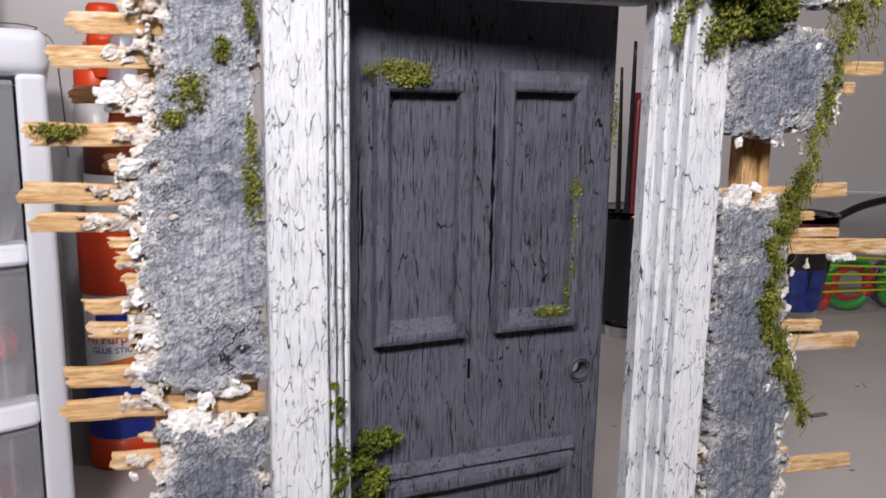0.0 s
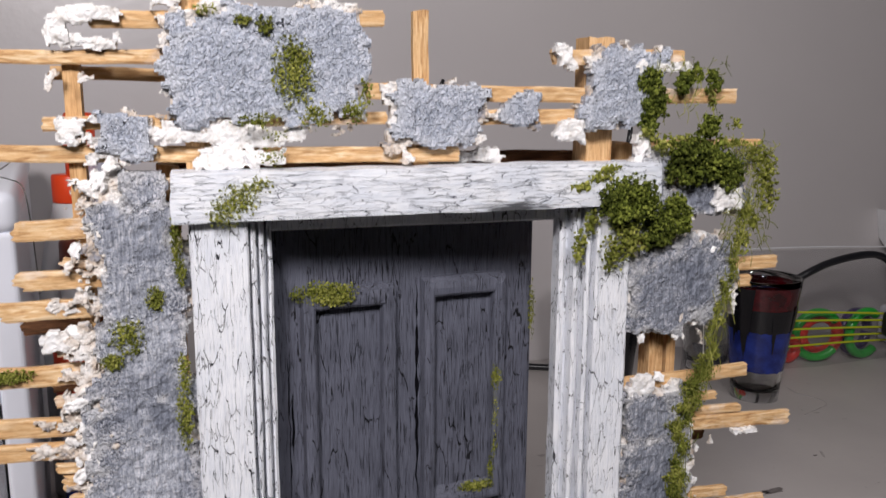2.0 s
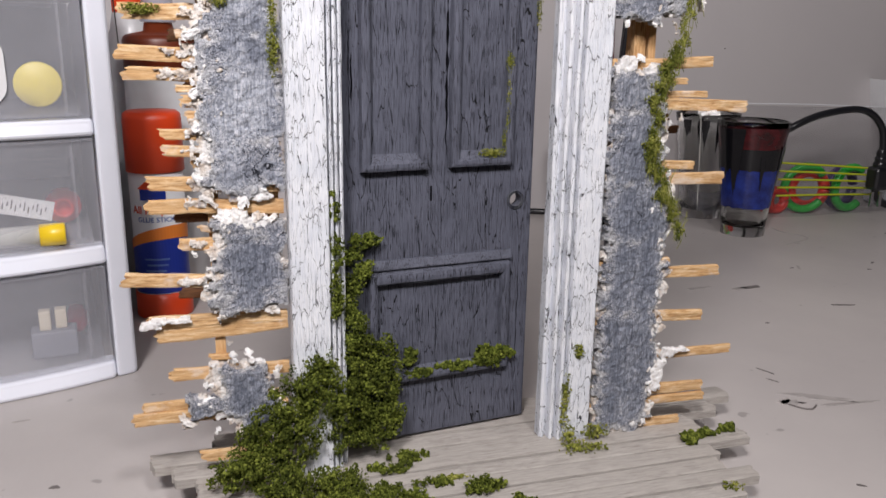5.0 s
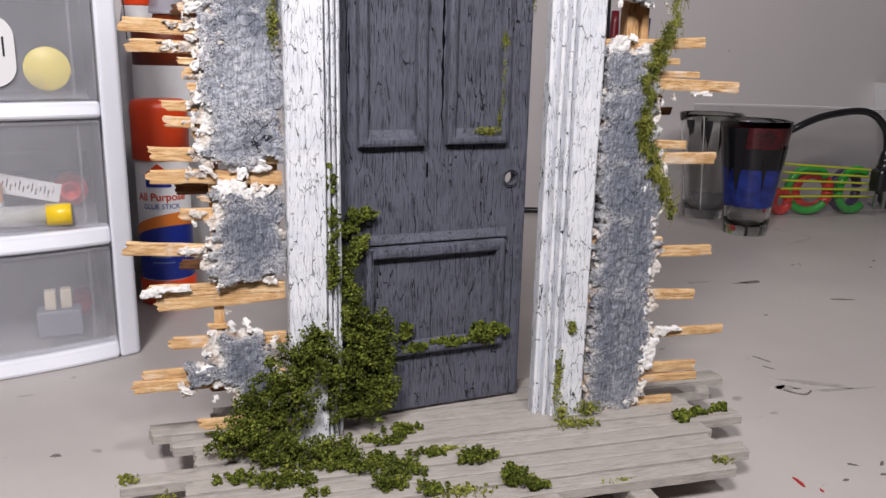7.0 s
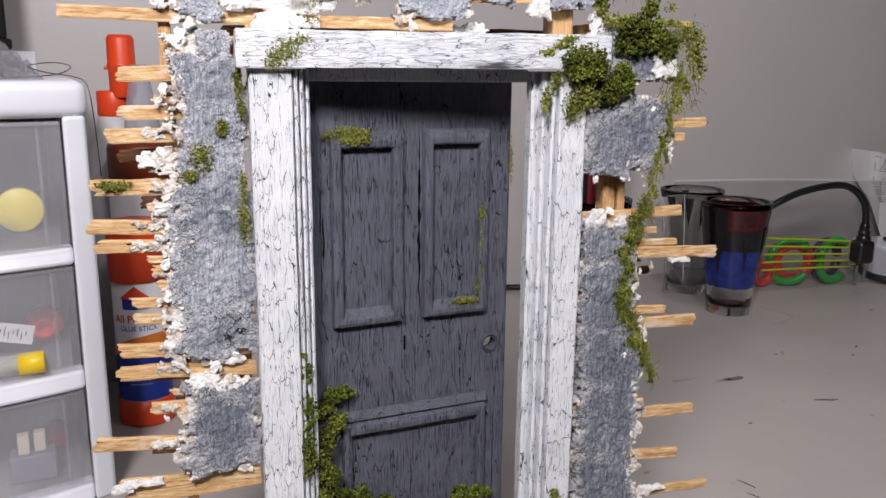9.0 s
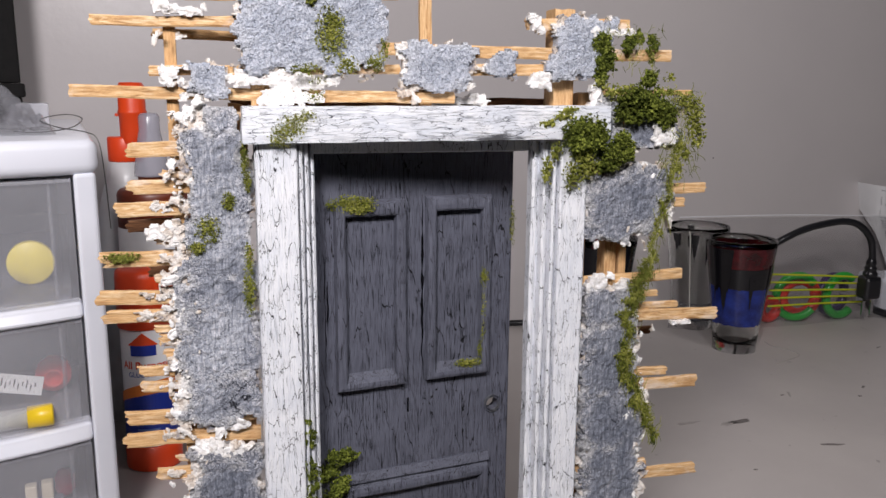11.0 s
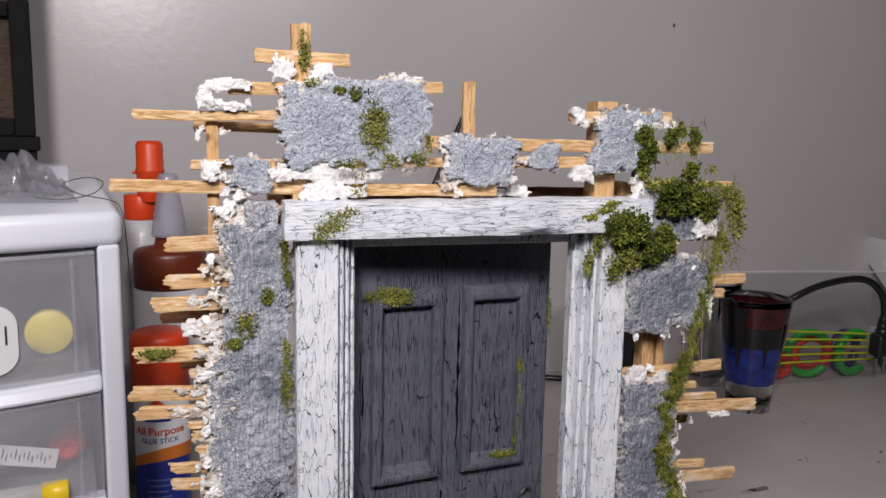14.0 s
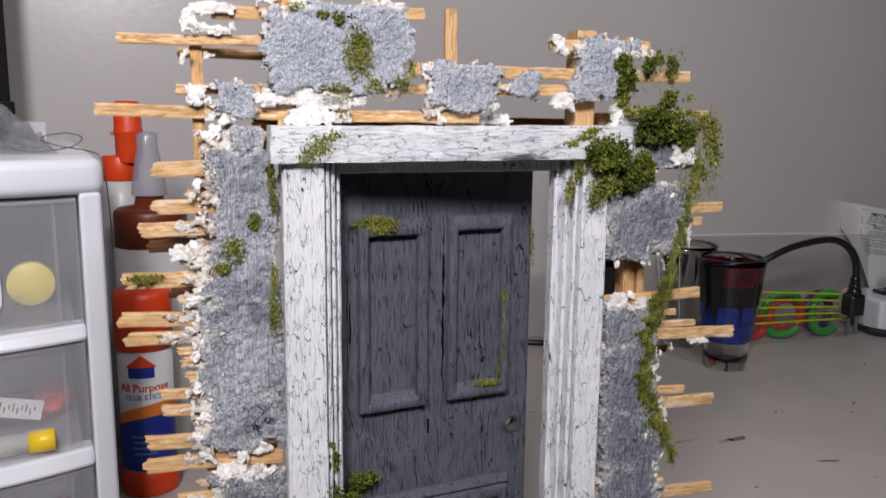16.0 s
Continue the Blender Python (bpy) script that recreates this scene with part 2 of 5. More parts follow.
WALL = wall_paint()
TABLE = table_paint()
WHITE_PLASTIC = plain("white_glossy_plastic", lin(231, 233, 242), 0.28, lin(225, 228, 238))
FROSTED = clear("frosted_drawer_plastic", lin(226, 227, 236), 0.17, 0.34)
ORANGE = plain("orange_plastic", lin(226, 74, 28), 0.38, lin(214, 64, 24))
BLUE = plain("blue_label_print", lin(28, 52, 150), 0.35, lin(24, 44, 138))
LABEL_WHITE = plain("white_label_print", lin(226, 226, 228), 0.4)
LABEL_ORANGE = plain("orange_label_print", lin(232, 132, 52), 0.4)
AMBER = plain("amber_brown_liquid", lin(112, 48, 22), 0.38, lin(92, 36, 16), 0.03)
MILKY = clear("milky_bottle_plastic", lin(214, 214, 216), 0.8, 0.3)
SMOKE = clear("smoky_clear_plastic", lin(168, 168, 182), 0.5, 0.2)
YELLOW = plain("yellow_plastic", lin(242, 220, 66), 0.4)
STRONG_YELLOW = plain("strong_yellow_cap", lin(236, 200, 40), 0.35)
RED = plain("red_plastic", lin(222, 60, 48), 0.4)
BLACK = plain("black_rubber", lin(26, 26, 30), 0.28, lin(34, 34, 38))
BLACK_WOOD = plain("black_painted_wood", lin(17, 16, 17), 0.75, lin(24, 23, 23), 0.1, spec=0.2, bump=0.0004, bscale=0.6)
BROWN_BOARD = lath_material("brown_aged_board", lin(96, 80, 68), lin(74, 58, 48), lin(46, 34, 28), along="z")
PAPER = plain("white_paper", lin(224, 224, 226), 0.7)
INK = plain("black_ink", lin(40, 40, 46), 0.6)
GREEN = plain("green_toy_plastic", lin(48, 166, 62), 0.3)
LIME = plain("lime_straws", lin(184, 192, 40), 0.35)
PURPLE = plain("purple_toy_plastic", lin(62, 48, 98), 0.35)
STAIN_DARK = plain("dried_dark_paint", lin(92, 86, 84), 0.5, lin(126, 120, 118), 0.3)
STAIN_RED = plain("dried_red_paint", lin(170, 34, 36), 0.45)
PAINT_MAROON = plain("dried_maroon_paint", lin(84, 18, 24), 0.14, lin(14, 8, 10), 0.07)
PAINT_BLUE = plain("dried_blue_paint", lin(34, 52, 130), 0.2, lin(22, 28, 80), 0.1)
PAINT_BLACK = plain("dried_black_paint", lin(18, 18, 22), 0.2)
# clear film; its grey tint also carries the shadow on the wall behind
BAG = clear("shade_tinted_bag_film", lin(112, 110, 113), 0.18, 0.12, 0.6)
WIRE = plain("grey_thin_wire", lin(96, 94, 92), 0.4, metal=0.6)




def true_glass(name, tint, rough=0.02):
    m = Mat(name, rough)
    n = m.noise(m.space(), 0.04, 3)
    m.colour(m.mix(m.grey(n, 0.4, 0.7), tint, tuple(x * 0.96 for x in tint[:3]) + (1,)))
    m.b.inputs["Transmission Weight"].default_value = 1.0
    m.b.inputs["IOR"].default_value = 1.45
    return m.m


GLASS = true_glass("clear_tumbler_glass", lin(250, 251, 250))

# ---- mesh helpers, all in millimetres ----
MM = 0.001


def mesh_of(bm, material, smooth=False):
    me = bpy.data.meshes.new("mesh")
    bmesh.ops.scale(bm, vec=(MM, MM, MM), verts=bm.verts)
    bmesh.ops.recalc_face_normals(bm, faces=bm.faces)
    for f in bm.faces:
        f.smooth = smooth
    bm.to_mesh(me)
    bm.free()
    me.materials.append(material)
    return me


def part(name, bm, material, parent=None, label="", smooth=False):
    me = bm if isinstance(bm, bpy.types.Mesh) else mesh_of(bm, material, smooth)
    me.name = name
    ob = new(name, me)
    ob.parent = parent
    if label:
        ob["label"] = label
    return ob


def thing(name, label, category, at=(0, 0, 0), rz=0.0, group="", kind=""):
    """An empty at the base of a thing, that its parts hang from."""
    ob = new(name)
    ob.empty_display_size = 0.01
    ob.matrix_world = pose(at[0] * MM, at[1] * MM, at[2] * MM, 0, 0, rz)
    return tagged(ob, label, category, group, kind)


def box(x0, x1, y0, y1, z0, z1, bevel=0.0, seg=2, bm=None):
    bm = bm or bmesh.new()
    r = bmesh.ops.create_cube(bm, size=1.0)
    vs = r["verts"]
    for v in vs:
        v.co = Vector((x0 if v.co.x < 0 else x1, y0 if v.co.y < 0 else y1, z0 if v.co.z < 0 else z1))
    if bevel:
        es = list({e for v in vs for e in v.link_edges})
        bmesh.ops.bevel(bm, geom=es, offset=bevel, segments=seg, affect="EDGES", profile=0.5)
    return bm


def bar(length, half, deep, rng, rag_a=0.0, rag_b=0.0, bend=0.0, rows=5, cols=12, wob=0.10):
    """A split stick along x from 0 to length, front face at y=0, with splintered ends and an uneven outline."""
    bm = bmesh.new()
    grid = {}
    fib = []
    for _ in range(2):
        slant, nick = rng.uniform(-0.5, 0.5), rng.uniform(0.15, 0.85)
        fib.append([0.25 * abs(2 * j / rows - 1) ** 2 + slant * (j / rows - 0.5) + 0.35 * max(0, 1 - 5 * abs(j / rows - nick)) + rng.uniform(0, 0.5) for j in range(rows + 1)])
    seed = rng.uniform(0, 90)
    for side, y in ((0, 0.0), (1, deep)):
        for i in range(cols + 1):
            u = i / cols
            for j in range(rows + 1):
                w = j / rows
                x = u * length
                if i == 0:
                    x += rag_a * fib[0][j]
                if i == 1:
                    x += rag_a * 0.45 * fib[0][j]
                if i == cols:
                    x -= rag_b * fib[1][j]
                if i == cols - 1:
                    x -= rag_b * 0.45 * fib[1][j]
                edge = 1 + wob * noise.noise(Vector((x * 0.12, seed, 3 * (w > 0.5))))
                z = (2 * w - 1) * half * edge + bend * math.sin(math.pi * u) + 0.25 * noise.noise(Vector((x * 0.06, seed + 9, 0)))
                yy = y + 0.22 * noise.noise(Vector((x * 0.2, w * 2.2, seed + side * 5)))
                if j in (0, rows):
                    yy += 0.18 if side == 0 else -0.18
                grid[side, i, j] = bm.verts.new((x, yy, z))
    for i in range(cols):
        for j in range(rows):
            for s in (0, 1):
                q = [grid[s, i, j], grid[s, i + 1, j], grid[s, i + 1, j + 1], grid[s, i, j + 1]]
                bm.faces.new(q if s == 0 else q[::-1])
    for i in range(cols):
        for j in (0, rows):
            bm.faces.new([grid[0, i, j], grid[1, i, j], grid[1, i + 1, j], grid[0, i + 1, j]])
    for j in range(rows):
        for i in (0, cols):
            bm.faces.new([grid[0, i, j], grid[0, i, j + 1], grid[1, i, j + 1], grid[1, i, j]])
    return bm


def lathe(profile, steps=40, bm=None, at=(0, 0), close=False):
    """Turn a list of (radius, z) about the z axis."""
    bm = bm or bmesh.new()
    rings = []
    for r, z in profile:
        if r < 1e-6:
            rings.append([bm.verts.new((at[0], at[1], z))])
        else:
            rings.append([bm.verts.new((at[0] + r * math.cos(2 * math.pi * k / steps), at[1] + r * math.sin(2 * math.pi * k / steps), z)) for k in range(steps)])
    pairs = list(zip(rings, rings[1:])) + ([(rings[-1], rings[0])] if close else [])
    for a, b in pairs:
        for k in range(steps):
            n = (k + 1) % steps
            if len(a) == 1 and len(b) == 1:
                continue
            if len(a) == 1:
                bm.faces.new([a[0], b[k], b[n]])
            elif len(b) == 1:
                bm.faces.new([a[k], a[n], b[0]])
            else:
                bm.faces.new([a[k], a[n], b[n], b[k]])
    return bm


def tube(points, radius, steps=8, bm=None, smooth_it=6):
    """A round bar along a smooth line through points."""
    bm = bm or bmesh.new()
    pts = [Vector(p) for p in points]
    line = []
    for i in range(len(pts) - 1):
        p0, p1, p2, p3 = pts[max(i - 1, 0)], pts[i], pts[i + 1], pts[min(i + 2, len(pts) - 1)]
        for k in range(smooth_it):
            t = k / smooth_it
            line.append(0.5 * (2 * p1 + (p2 - p0) * t + (2 * p0 - 5 * p1 + 4 * p2 - p3) * t * t + (3 * p1 - p0 - 3 * p2 + p3) * t**3))
    line.append(pts[-1])
    rings = []
    side = Vector((0.3, 0.2, 0.93))
    for i, p in enumerate(line):
        d = (line[min(i + 1, len(line) - 1)] - line[max(i - 1, 0)]).normalized()
        a = d.cross(side).normalized()
        b = d.cross(a)
        r = radius(i / (len(line) - 1)) if callable(radius) else radius
        rings.append([bm.verts.new(p + r * (a * math.cos(2 * math.pi * k / steps) + b * math.sin(2 * math.pi * k / steps))) for k in range(steps)])
    for a, b in zip(rings, rings[1:]):
        for k in range(steps):
            n = (k + 1) % steps
            bm.faces.new([a[k], a[n], b[n], b[k]])
    bm.faces.new(rings[0])
    bm.faces.new(rings[-1][::-1])
    return bm


def plaster_slab(blobs, front, back, rng_seed, step=0.7, rough=0.42, edge=3.8, holes=(), tear=1.0):
    """A ragged slab of plaster: a union of rounded blobs (centre x, z, half sizes) with a gnawed edge and a lumpy face."""
    s = Vector((rng_seed * 7.3, rng_seed * 3.1, rng_seed * 1.7))
    x0 = min(b[0] - b[2] for b in blobs) - 3
    x1 = max(b[0] + b[2] for b in blobs) + 3
    z0 = min(b[1] - b[3] for b in blobs) - 3
    z1 = max(b[1] + b[3] for b in blobs) + 3
    nx, nz = int((x1 - x0) / step) + 1, int((z1 - z0) / step) + 1

    def depth_in(x, z):
        w = edge * (noise.fractal(Vector((x * 0.14, 0, z * 0.17)) * tear + s, 0.75, 2.1, 6) + 0.45 * noise.noise(Vector((x * 0.07, 4, z * 0.08)) + s))
        best = -9.0
        for cx, cz, rx, rz in blobs:
            dx, dz = abs(x - cx) / rx, abs(z - cz) / rz
            d = (1 - (dx**5 + dz**5) ** 0.2) * min(rx, rz)
            best = max(best, d)
        for cx, cz, rx, rz in holes:
            d = (1 - math.hypot((x - cx) / rx, (z - cz) / rz)) * min(rx, rz)
            best = min(best, -d)
        return best + w

    inside = {}
    for i in range(nx):
        for j in range(nz):
            d = depth_in(x0 + i * step, z0 + j * step)
            if d > 0:
                inside[i, j] = d
    bm = bmesh.new()
    layer = bm.verts.layers.float.new("inner")
    verts = {}

    def corner(i, j, d):
        if (i, j) not in verts:
            x, z = x0 + i * step, z0 + j * step
            x += 0.3 * noise.noise(Vector((x, 5, z)) * 0.9)
            z += 0.3 * noise.noise(Vector((x, 8, z)) * 0.9)
            lump = rough * noise.fractal(Vector((x * 0.42, 0, z * 0.42)) + s, 0.8, 2.1, 4) + 0.5 * rough * noise.noise(Vector((x * 0.12, 3, z * 0.12)) + s)
            round_off = max(0.0, 1.2 - d) * (0.7 if tear == 1 else 0.35)
            verts[i, j] = bm.verts.new((x, front - lump + round_off, z))
            verts[i, j][layer] = min(1.0, d / 7.0)
        return verts[i, j]

    kept = {(i, j) for (i, j) in inside if (i + 1, j) in inside and (i, j + 1) in inside and (i + 1, j + 1) in inside}
    # leave out loose islands
    groups, left = [], set(kept)
    while left:
        todo, group = [left.pop()], set()
        while todo:
            i, j = todo.pop()
            group.add((i, j))
            for q in ((i + 1, j), (i - 1, j), (i, j + 1), (i, j - 1)):
                if q in left:
                    left.remove(q)
                    todo.append(q)
        groups.append(group)
    most = max((len(g) for g in groups), default=0)
    for group in groups:
        if len(group) < 0.3 * most:
            kept -= group
    for i, j in sorted(kept):
        bm.faces.new([corner(a, b, inside[a, b]) for a, b in ((i, j), (i + 1, j), (i + 1, j + 1), (i, j + 1))])
    rim = [e for e in bm.edges if len(e.link_faces) == 1]
    low = {}
    for e in rim:
        for v in e.verts:
            if v not in low:
                low[v] = bm.verts.new((v.co.x, back, v.co.z))
    for e in rim:
        a, b = e.verts
        bm.faces.new([a, b, low[b], low[a]])
    return bm


ICO = bmesh.new()
bmesh.ops.create_icosphere(ICO, subdivisions=1, radius=1.0)
ICO_V = np.array([v.co[:] for v in ICO.verts])
ICO.verts.index_update()
ICO_F = np.array([[v.index for v in f.verts] for f in ICO.faces])
ICO.free()


def crumbs(name, clumps, material, parent, seed, label="", size=(0.20, 0.52), flat=1.0, knots=True):
    """Moss: many small rough crumbs gathered round the middles of clumps (x, y, z, half sizes, count), joined into one mesh."""
    rng = np.random.default_rng(seed)
    many = 1.5 if size[1] < 0.5 else 1.0
    size = (size[0] / many**0.5, size[1] / many**0.5)
    centres = []
    for x, y, z, rx, ry, rz, n in clumps:
        if not knots:
            n = int(n * many)
            p = rng.normal(0, 0.48, (n, 3))
            p /= np.maximum(1, np.linalg.norm(p, axis=1) / 1.15)[:, None]
            centres.append(np.array([x, y, z]) + p * [rx, ry, rz])
            continue
        n = int(n * 4.4)
        k = max(3, n // 22)
        mid = rng.normal(0, 0.5, (k, 3)).clip(-1, 1)
        mid /= np.maximum(1, np.linalg.norm(mid, axis=1))[:, None]
        pick = mid[rng.integers(0, k, n)]
        off = rng.normal(0, 1, (n, 3))
        off /= np.linalg.norm(off, axis=1)[:, None]
        knot = np.minimum(1.7, 0.55 * min(rx, rz)) * rng.uniform(0.45, 1.25, (n, 1))
        centres.append(np.array([x, y, z]) + pick * [rx, ry, rz] + off * knot * [1, min(1, ry / max(0.4, min(rx, rz)) + 0.25), 1])
    c = np.concatenate(centres)
    n = len(c)
    r = rng.uniform(size[0], size[1], (n, 1, 1))
    v = ICO_V[None] * r * rng.uniform(0.5, 1.4, (n, len(ICO_V), 1)) * rng.uniform(0.4, 1.5, (n, 1, 3)) * np.array([1, flat, 1])
    v = v + c[:, None, :]
    f = ICO_F[None] + (np.arange(n) * len(ICO_V))[:, None, None]
    me = bpy.data.meshes.new(name)
    me.from_pydata((v.reshape(-1, 3) * MM).tolist(), [], f.reshape(-1, 3).tolist())
    me.materials.append(material)
    return part(name, me, material, parent, label)


def flake_mesh(seed, material):
    """One torn flake of plaster with a ragged outline, about a millimetre in radius."""
    r = random.Random(seed)
    blobs = [(0, 0, 4.2, 2.8), (r.uniform(-3, 3), r.uniform(-2, 2), 2.6, 2.0), (r.uniform(-3, 3), r.uniform(-2, 2), 1.8, 2.6)]
    bm = plaster_slab(blobs, -1.0, 1.2, seed + 300, step=0.36, rough=0.7, edge=3.6, tear=1.2)
    bmesh.ops.scale(bm, vec=(0.25, 0.25, 0.25), verts=bm.verts)
    return mesh_of(bm, material)


# ---- the room ----


def slab(name, x0, x1, y0, y1, z0, z1, material, label, category, bevel=0.0):
    ob = part(name, box(x0, x1, y0, y1, z0, z1, bevel), material)
    return tagged(ob, label, category, kind="structure")


WALL_Y = 466
slab("wall_back", -1300, 1900, WALL_Y, WALL_Y + 100, -740, 1700, WALL, "grey satin-painted wall behind the worktable", "wall")
# walls out of view, made up and kept dark to cut bounced light
LOW_BOUNCE = plain("low_bounce_wall", lin(40, 37, 35), 0.8)
slab("wall_left", -1400, -1300, -2000, WALL_Y, -740, 1700, LOW_BOUNCE, "unseen side wall, dark to cut bounced light", "wall")
slab("wall_right", 1900, 2000, -2000, WALL_Y, -740, 1700, LOW_BOUNCE, "unseen side wall, dark to cut bounced light", "wall")
slab("wall_front", -1400, 2000, -2100, -2000, -740, 1700, LOW_BOUNCE, "unseen wall behind the camera, dark to cut bounced light", "wall")
# unseen floor and ceiling, darkened so less light bounces back
slab("floor", -1400, 2000, -2100, WALL_Y + 100, -840, -740, plain("low_bounce_floor", lin(66, 62, 60), 0.5), "unseen floor under the worktable, darkened to cut bounced light", "floor")
slab("ceiling", -1400, 2000, -2100, WALL_Y + 100, 1700, 1800, plain("low_bounce_ceiling", lin(70, 67, 65), 0.8), "unseen ceiling, darkened to cut bounced light", "ceiling")

# ---- the worktable ----
table = thing("work_table", "large worktable with a paint-spotted pale grey top", "table", (0, 0, -740))
part("tabletop", box(-1100, 1500, -84, WALL_Y - 2, 710, 740, 2), TABLE, table, "pale grey top with dried paint smears")
for lx in (-1050, 1450):
    for ly in (-50, 400):
        part("leg", box(lx - 25, lx + 25, ly - 25, ly + 25, 0, 710, 3), STUD, table)


def smear(x, y, length, width, turn, seed, material):
    """A dried smear of paint, a fraction of a millimetre thick."""
    bm = bmesh.new()
    ring = []
    for k in range(28):
        a = 2 * math.pi * k / 28
        w = 1 + 0.7 * noise.noise(Vector((2 * math.cos(a), 2 * math.sin(a), seed)))
        ring.append(Vector((length * math.cos(a) * w, width * math.sin(a) * w, 0)))
    m = pose(x, y, 740.25, 0, 0, turn)
    top = [bm.verts.new(m @ p) for p in ring]
    low = [bm.verts.new(m @ (p * 1.08) - Vector((0, 0, 0.3))) for p in ring]
    bm.faces.new(top)
    for k in range(28):
        n = (k + 1) % 28
        bm.faces.new([low[k], low[n], top[n], top[k]])
    return part("paint_smear", bm, material, table)


SMUDGE = plain("faint_grey_smudge", lin(150, 144, 142), 0.45, lin(170, 164, 161), 0.15)
for x, y, l, w, a, s, mt in [
    (191, 30, 15, 2.6, -32, 31, SMUDGE), (200, 21, 13, 1.2, -6, 32, SMUDGE), (174, 29, 5, 2.6, -10, 33, SMUDGE), (236, 195, 8, 1.6, 2, 2, SMUDGE), (-162, 98, 3, 0.5, 10, 18, SMUDGE), (262, 187, 6, 2.4, 8, 22, SMUDGE),
    (272, 188, 8, 2.4, 4, 1, STAIN_DARK), (306, 141, 7, 1.1, -15, 3, STAIN_DARK), (173, 30, 4, 1.6, 30, 5, SMUDGE), (179, 27, 2.2, 0.7, -20, 6, STAIN_DARK), (187, 63, 4.5, 0.5, 112, 7, STAIN_DARK), (183, 52, 3, 0.4, 120, 4, STAIN_DARK),
    (122, -45, 3.6, 0.7, 88, 8, STAIN_RED), (126, -52, 1.0, 0.5, 80, 24, STAIN_RED), (163, -41, 2.0, 0.6, 40, 9, STAIN_DARK), (140, -48, 1.4, 0.6, 10, 10, STAIN_DARK), (151, -39, 1.6, 0.6, -40, 11, STAIN_DARK), (157, -48, 1.2, 0.6, 0, 12, STAIN_DARK),
    (340, 222, 5, 0.8, 60, 13, SMUDGE), (334, 222, 1.6, 0.7, 0, 14, STAIN_DARK), (236, 124, 1.4, 0.6, 0, 15, STAIN_DARK), (389, 205, 1.6, 0.8, 0, 16, STAIN_DARK), (406, 220, 2.6, 0.9, 30, 23, STAIN_DARK),
    (-140, 38, 1.6, 1.0, 0, 17, STAIN_DARK), (118, -75, 1.4, 0.7, 0, 19, STAIN_DARK), (496, 297, 3.0, 0.8, 20, 20, STAIN_DARK),
]:
    smear(x, y, l, w, a, s, mt)
part("paint_smear", tube([(172, 27, 740.2), (175, 22, 740.3), (179, 20, 740.3), (184, 23, 740.2)], 0.45, 6), STAIN_DARK, table)
part("scratch", tube([(408, 338, 740.1), (406, 322, 740.15), (413, 310, 740.1), (412, 297, 740.15), (398, 290, 740.1), (379, 283, 740.1)], 0.35, 5), SMUDGE, table, "thin crack in the worktop")

# ---- the miniature doorway ----
rng = random.Random(5)
door_way = thing("miniature_doorway", "handmade miniature ruined doorway with torn plaster, bare laths and moss", "miniature model", (0, 0, 6))

# boards of the porch floor: left end, right end, back edge, front edge
for n, (x0, x1, yb, yf, zt) in enumerate([(-84, 112, 40, 30, 6.6), (-106, 134, 29, 19, 7.0), (-98, 121, 18.2, 9, 6.7), (-90, 104, 8.2, -6, 7.0), (-112, 119, -6.9, -15, 6.7), (-92, 99, -15.8, -24, 7.1), (-104, 96, -24.9, -33, 6.8), (-97, 104, -33.9, -41.4, 7.1), (-108, 92, -42.2, -50, 6.8), (-92, 24, -50.9, -66, 7.0)]):
    bm = bar(x1 - x0, (yb - yf) / 2, 3.6, rng, 2.6, 2.6, 0.1, rows=9, cols=44, wob=0.03)
    bmesh.ops.rotate(bm, verts=bm.verts, cent=(0, 0, 0), matrix=Euler((radians(-90), 0, 0)).to_matrix())
    for v in bm.verts:
        v.co = Vector((v.co.x + x0, v.co.y + (yb + yf) / 2, zt + v.co.z))
    part("porch_board", bm, GREY_WOOD, door_way, "weathered grey board with a splintered end")
for x in (-62, 54):
    bm = box(x - 4, x + 4, -62, 36, -5.9, 3.2, 0.8)
    part("batten", bm, GREY_WOOD, door_way, "grey batten under the porch boards")


def casing(side):
    """A fluted door casing; side is -1 or 1."""
    prof = [(55.5, 10), (55.5, 0.7), (54.8, 0.0), (46.0, 0.0), (45.5, 0.5), (45.3, 3.4), (44.8, 3.5), (44.5, 1.5), (43.8, 1.0), (43.0, 1.4), (42.7, 4.6), (42.1, 4.7), (41.8, 2.8), (41.0, 2.4), (40.2, 2.8), (39.9, 6.2), (39.2, 6.3), (38.9, 4.9), (38.0, 4.6), (37.1, 5.2), (37.1, 9.5), (38, 10)]
    bm = bmesh.new()
    rings = []
    steps = 60
    for k in range(steps + 1):
        z = 7.2 + (197.6 - 7.2) * k / steps
        ring = []
        for i, (px, py) in enumerate(prof):
            if side < 0 and px <= 46.0:
                px = 37.1 + (px - 37.1) * 0.68
            q = Vector((px * 0.2, i * 0.7, z * 0.09 + side * 40))
            ring.append(bm.verts.new((side * (px + 0.22 * noise.noise(q)), py + 0.22 * noise.noise(q + Vector((9, 0, 0))), z)))
        rings.append(ring)
    for a, b in zip(rings, rings[1:]):
        for i in range(len(prof)):
            n = (i + 1) % len(prof)
            bm.faces.new([a[i], a[n], b[n], b[i]])
    bm.faces.new(rings[0])
    bm.faces.new(rings[-1][::-1])
    return part("casing", bm, WHITE_PAINT, door_way, "white fluted casing with crackled paint")


casing(-1)
casing(1)
part("head_casing", box(-37.0, 37.0, 8, 14, 193.9, 198.2, 0.5), WHITE_PAINT, door_way, "white head casing under the lintel")
bm = bar(121.5, 5.45, 12, rng, 0.6, 0.6, 0.0, rows=6, cols=50, wob=0.05)
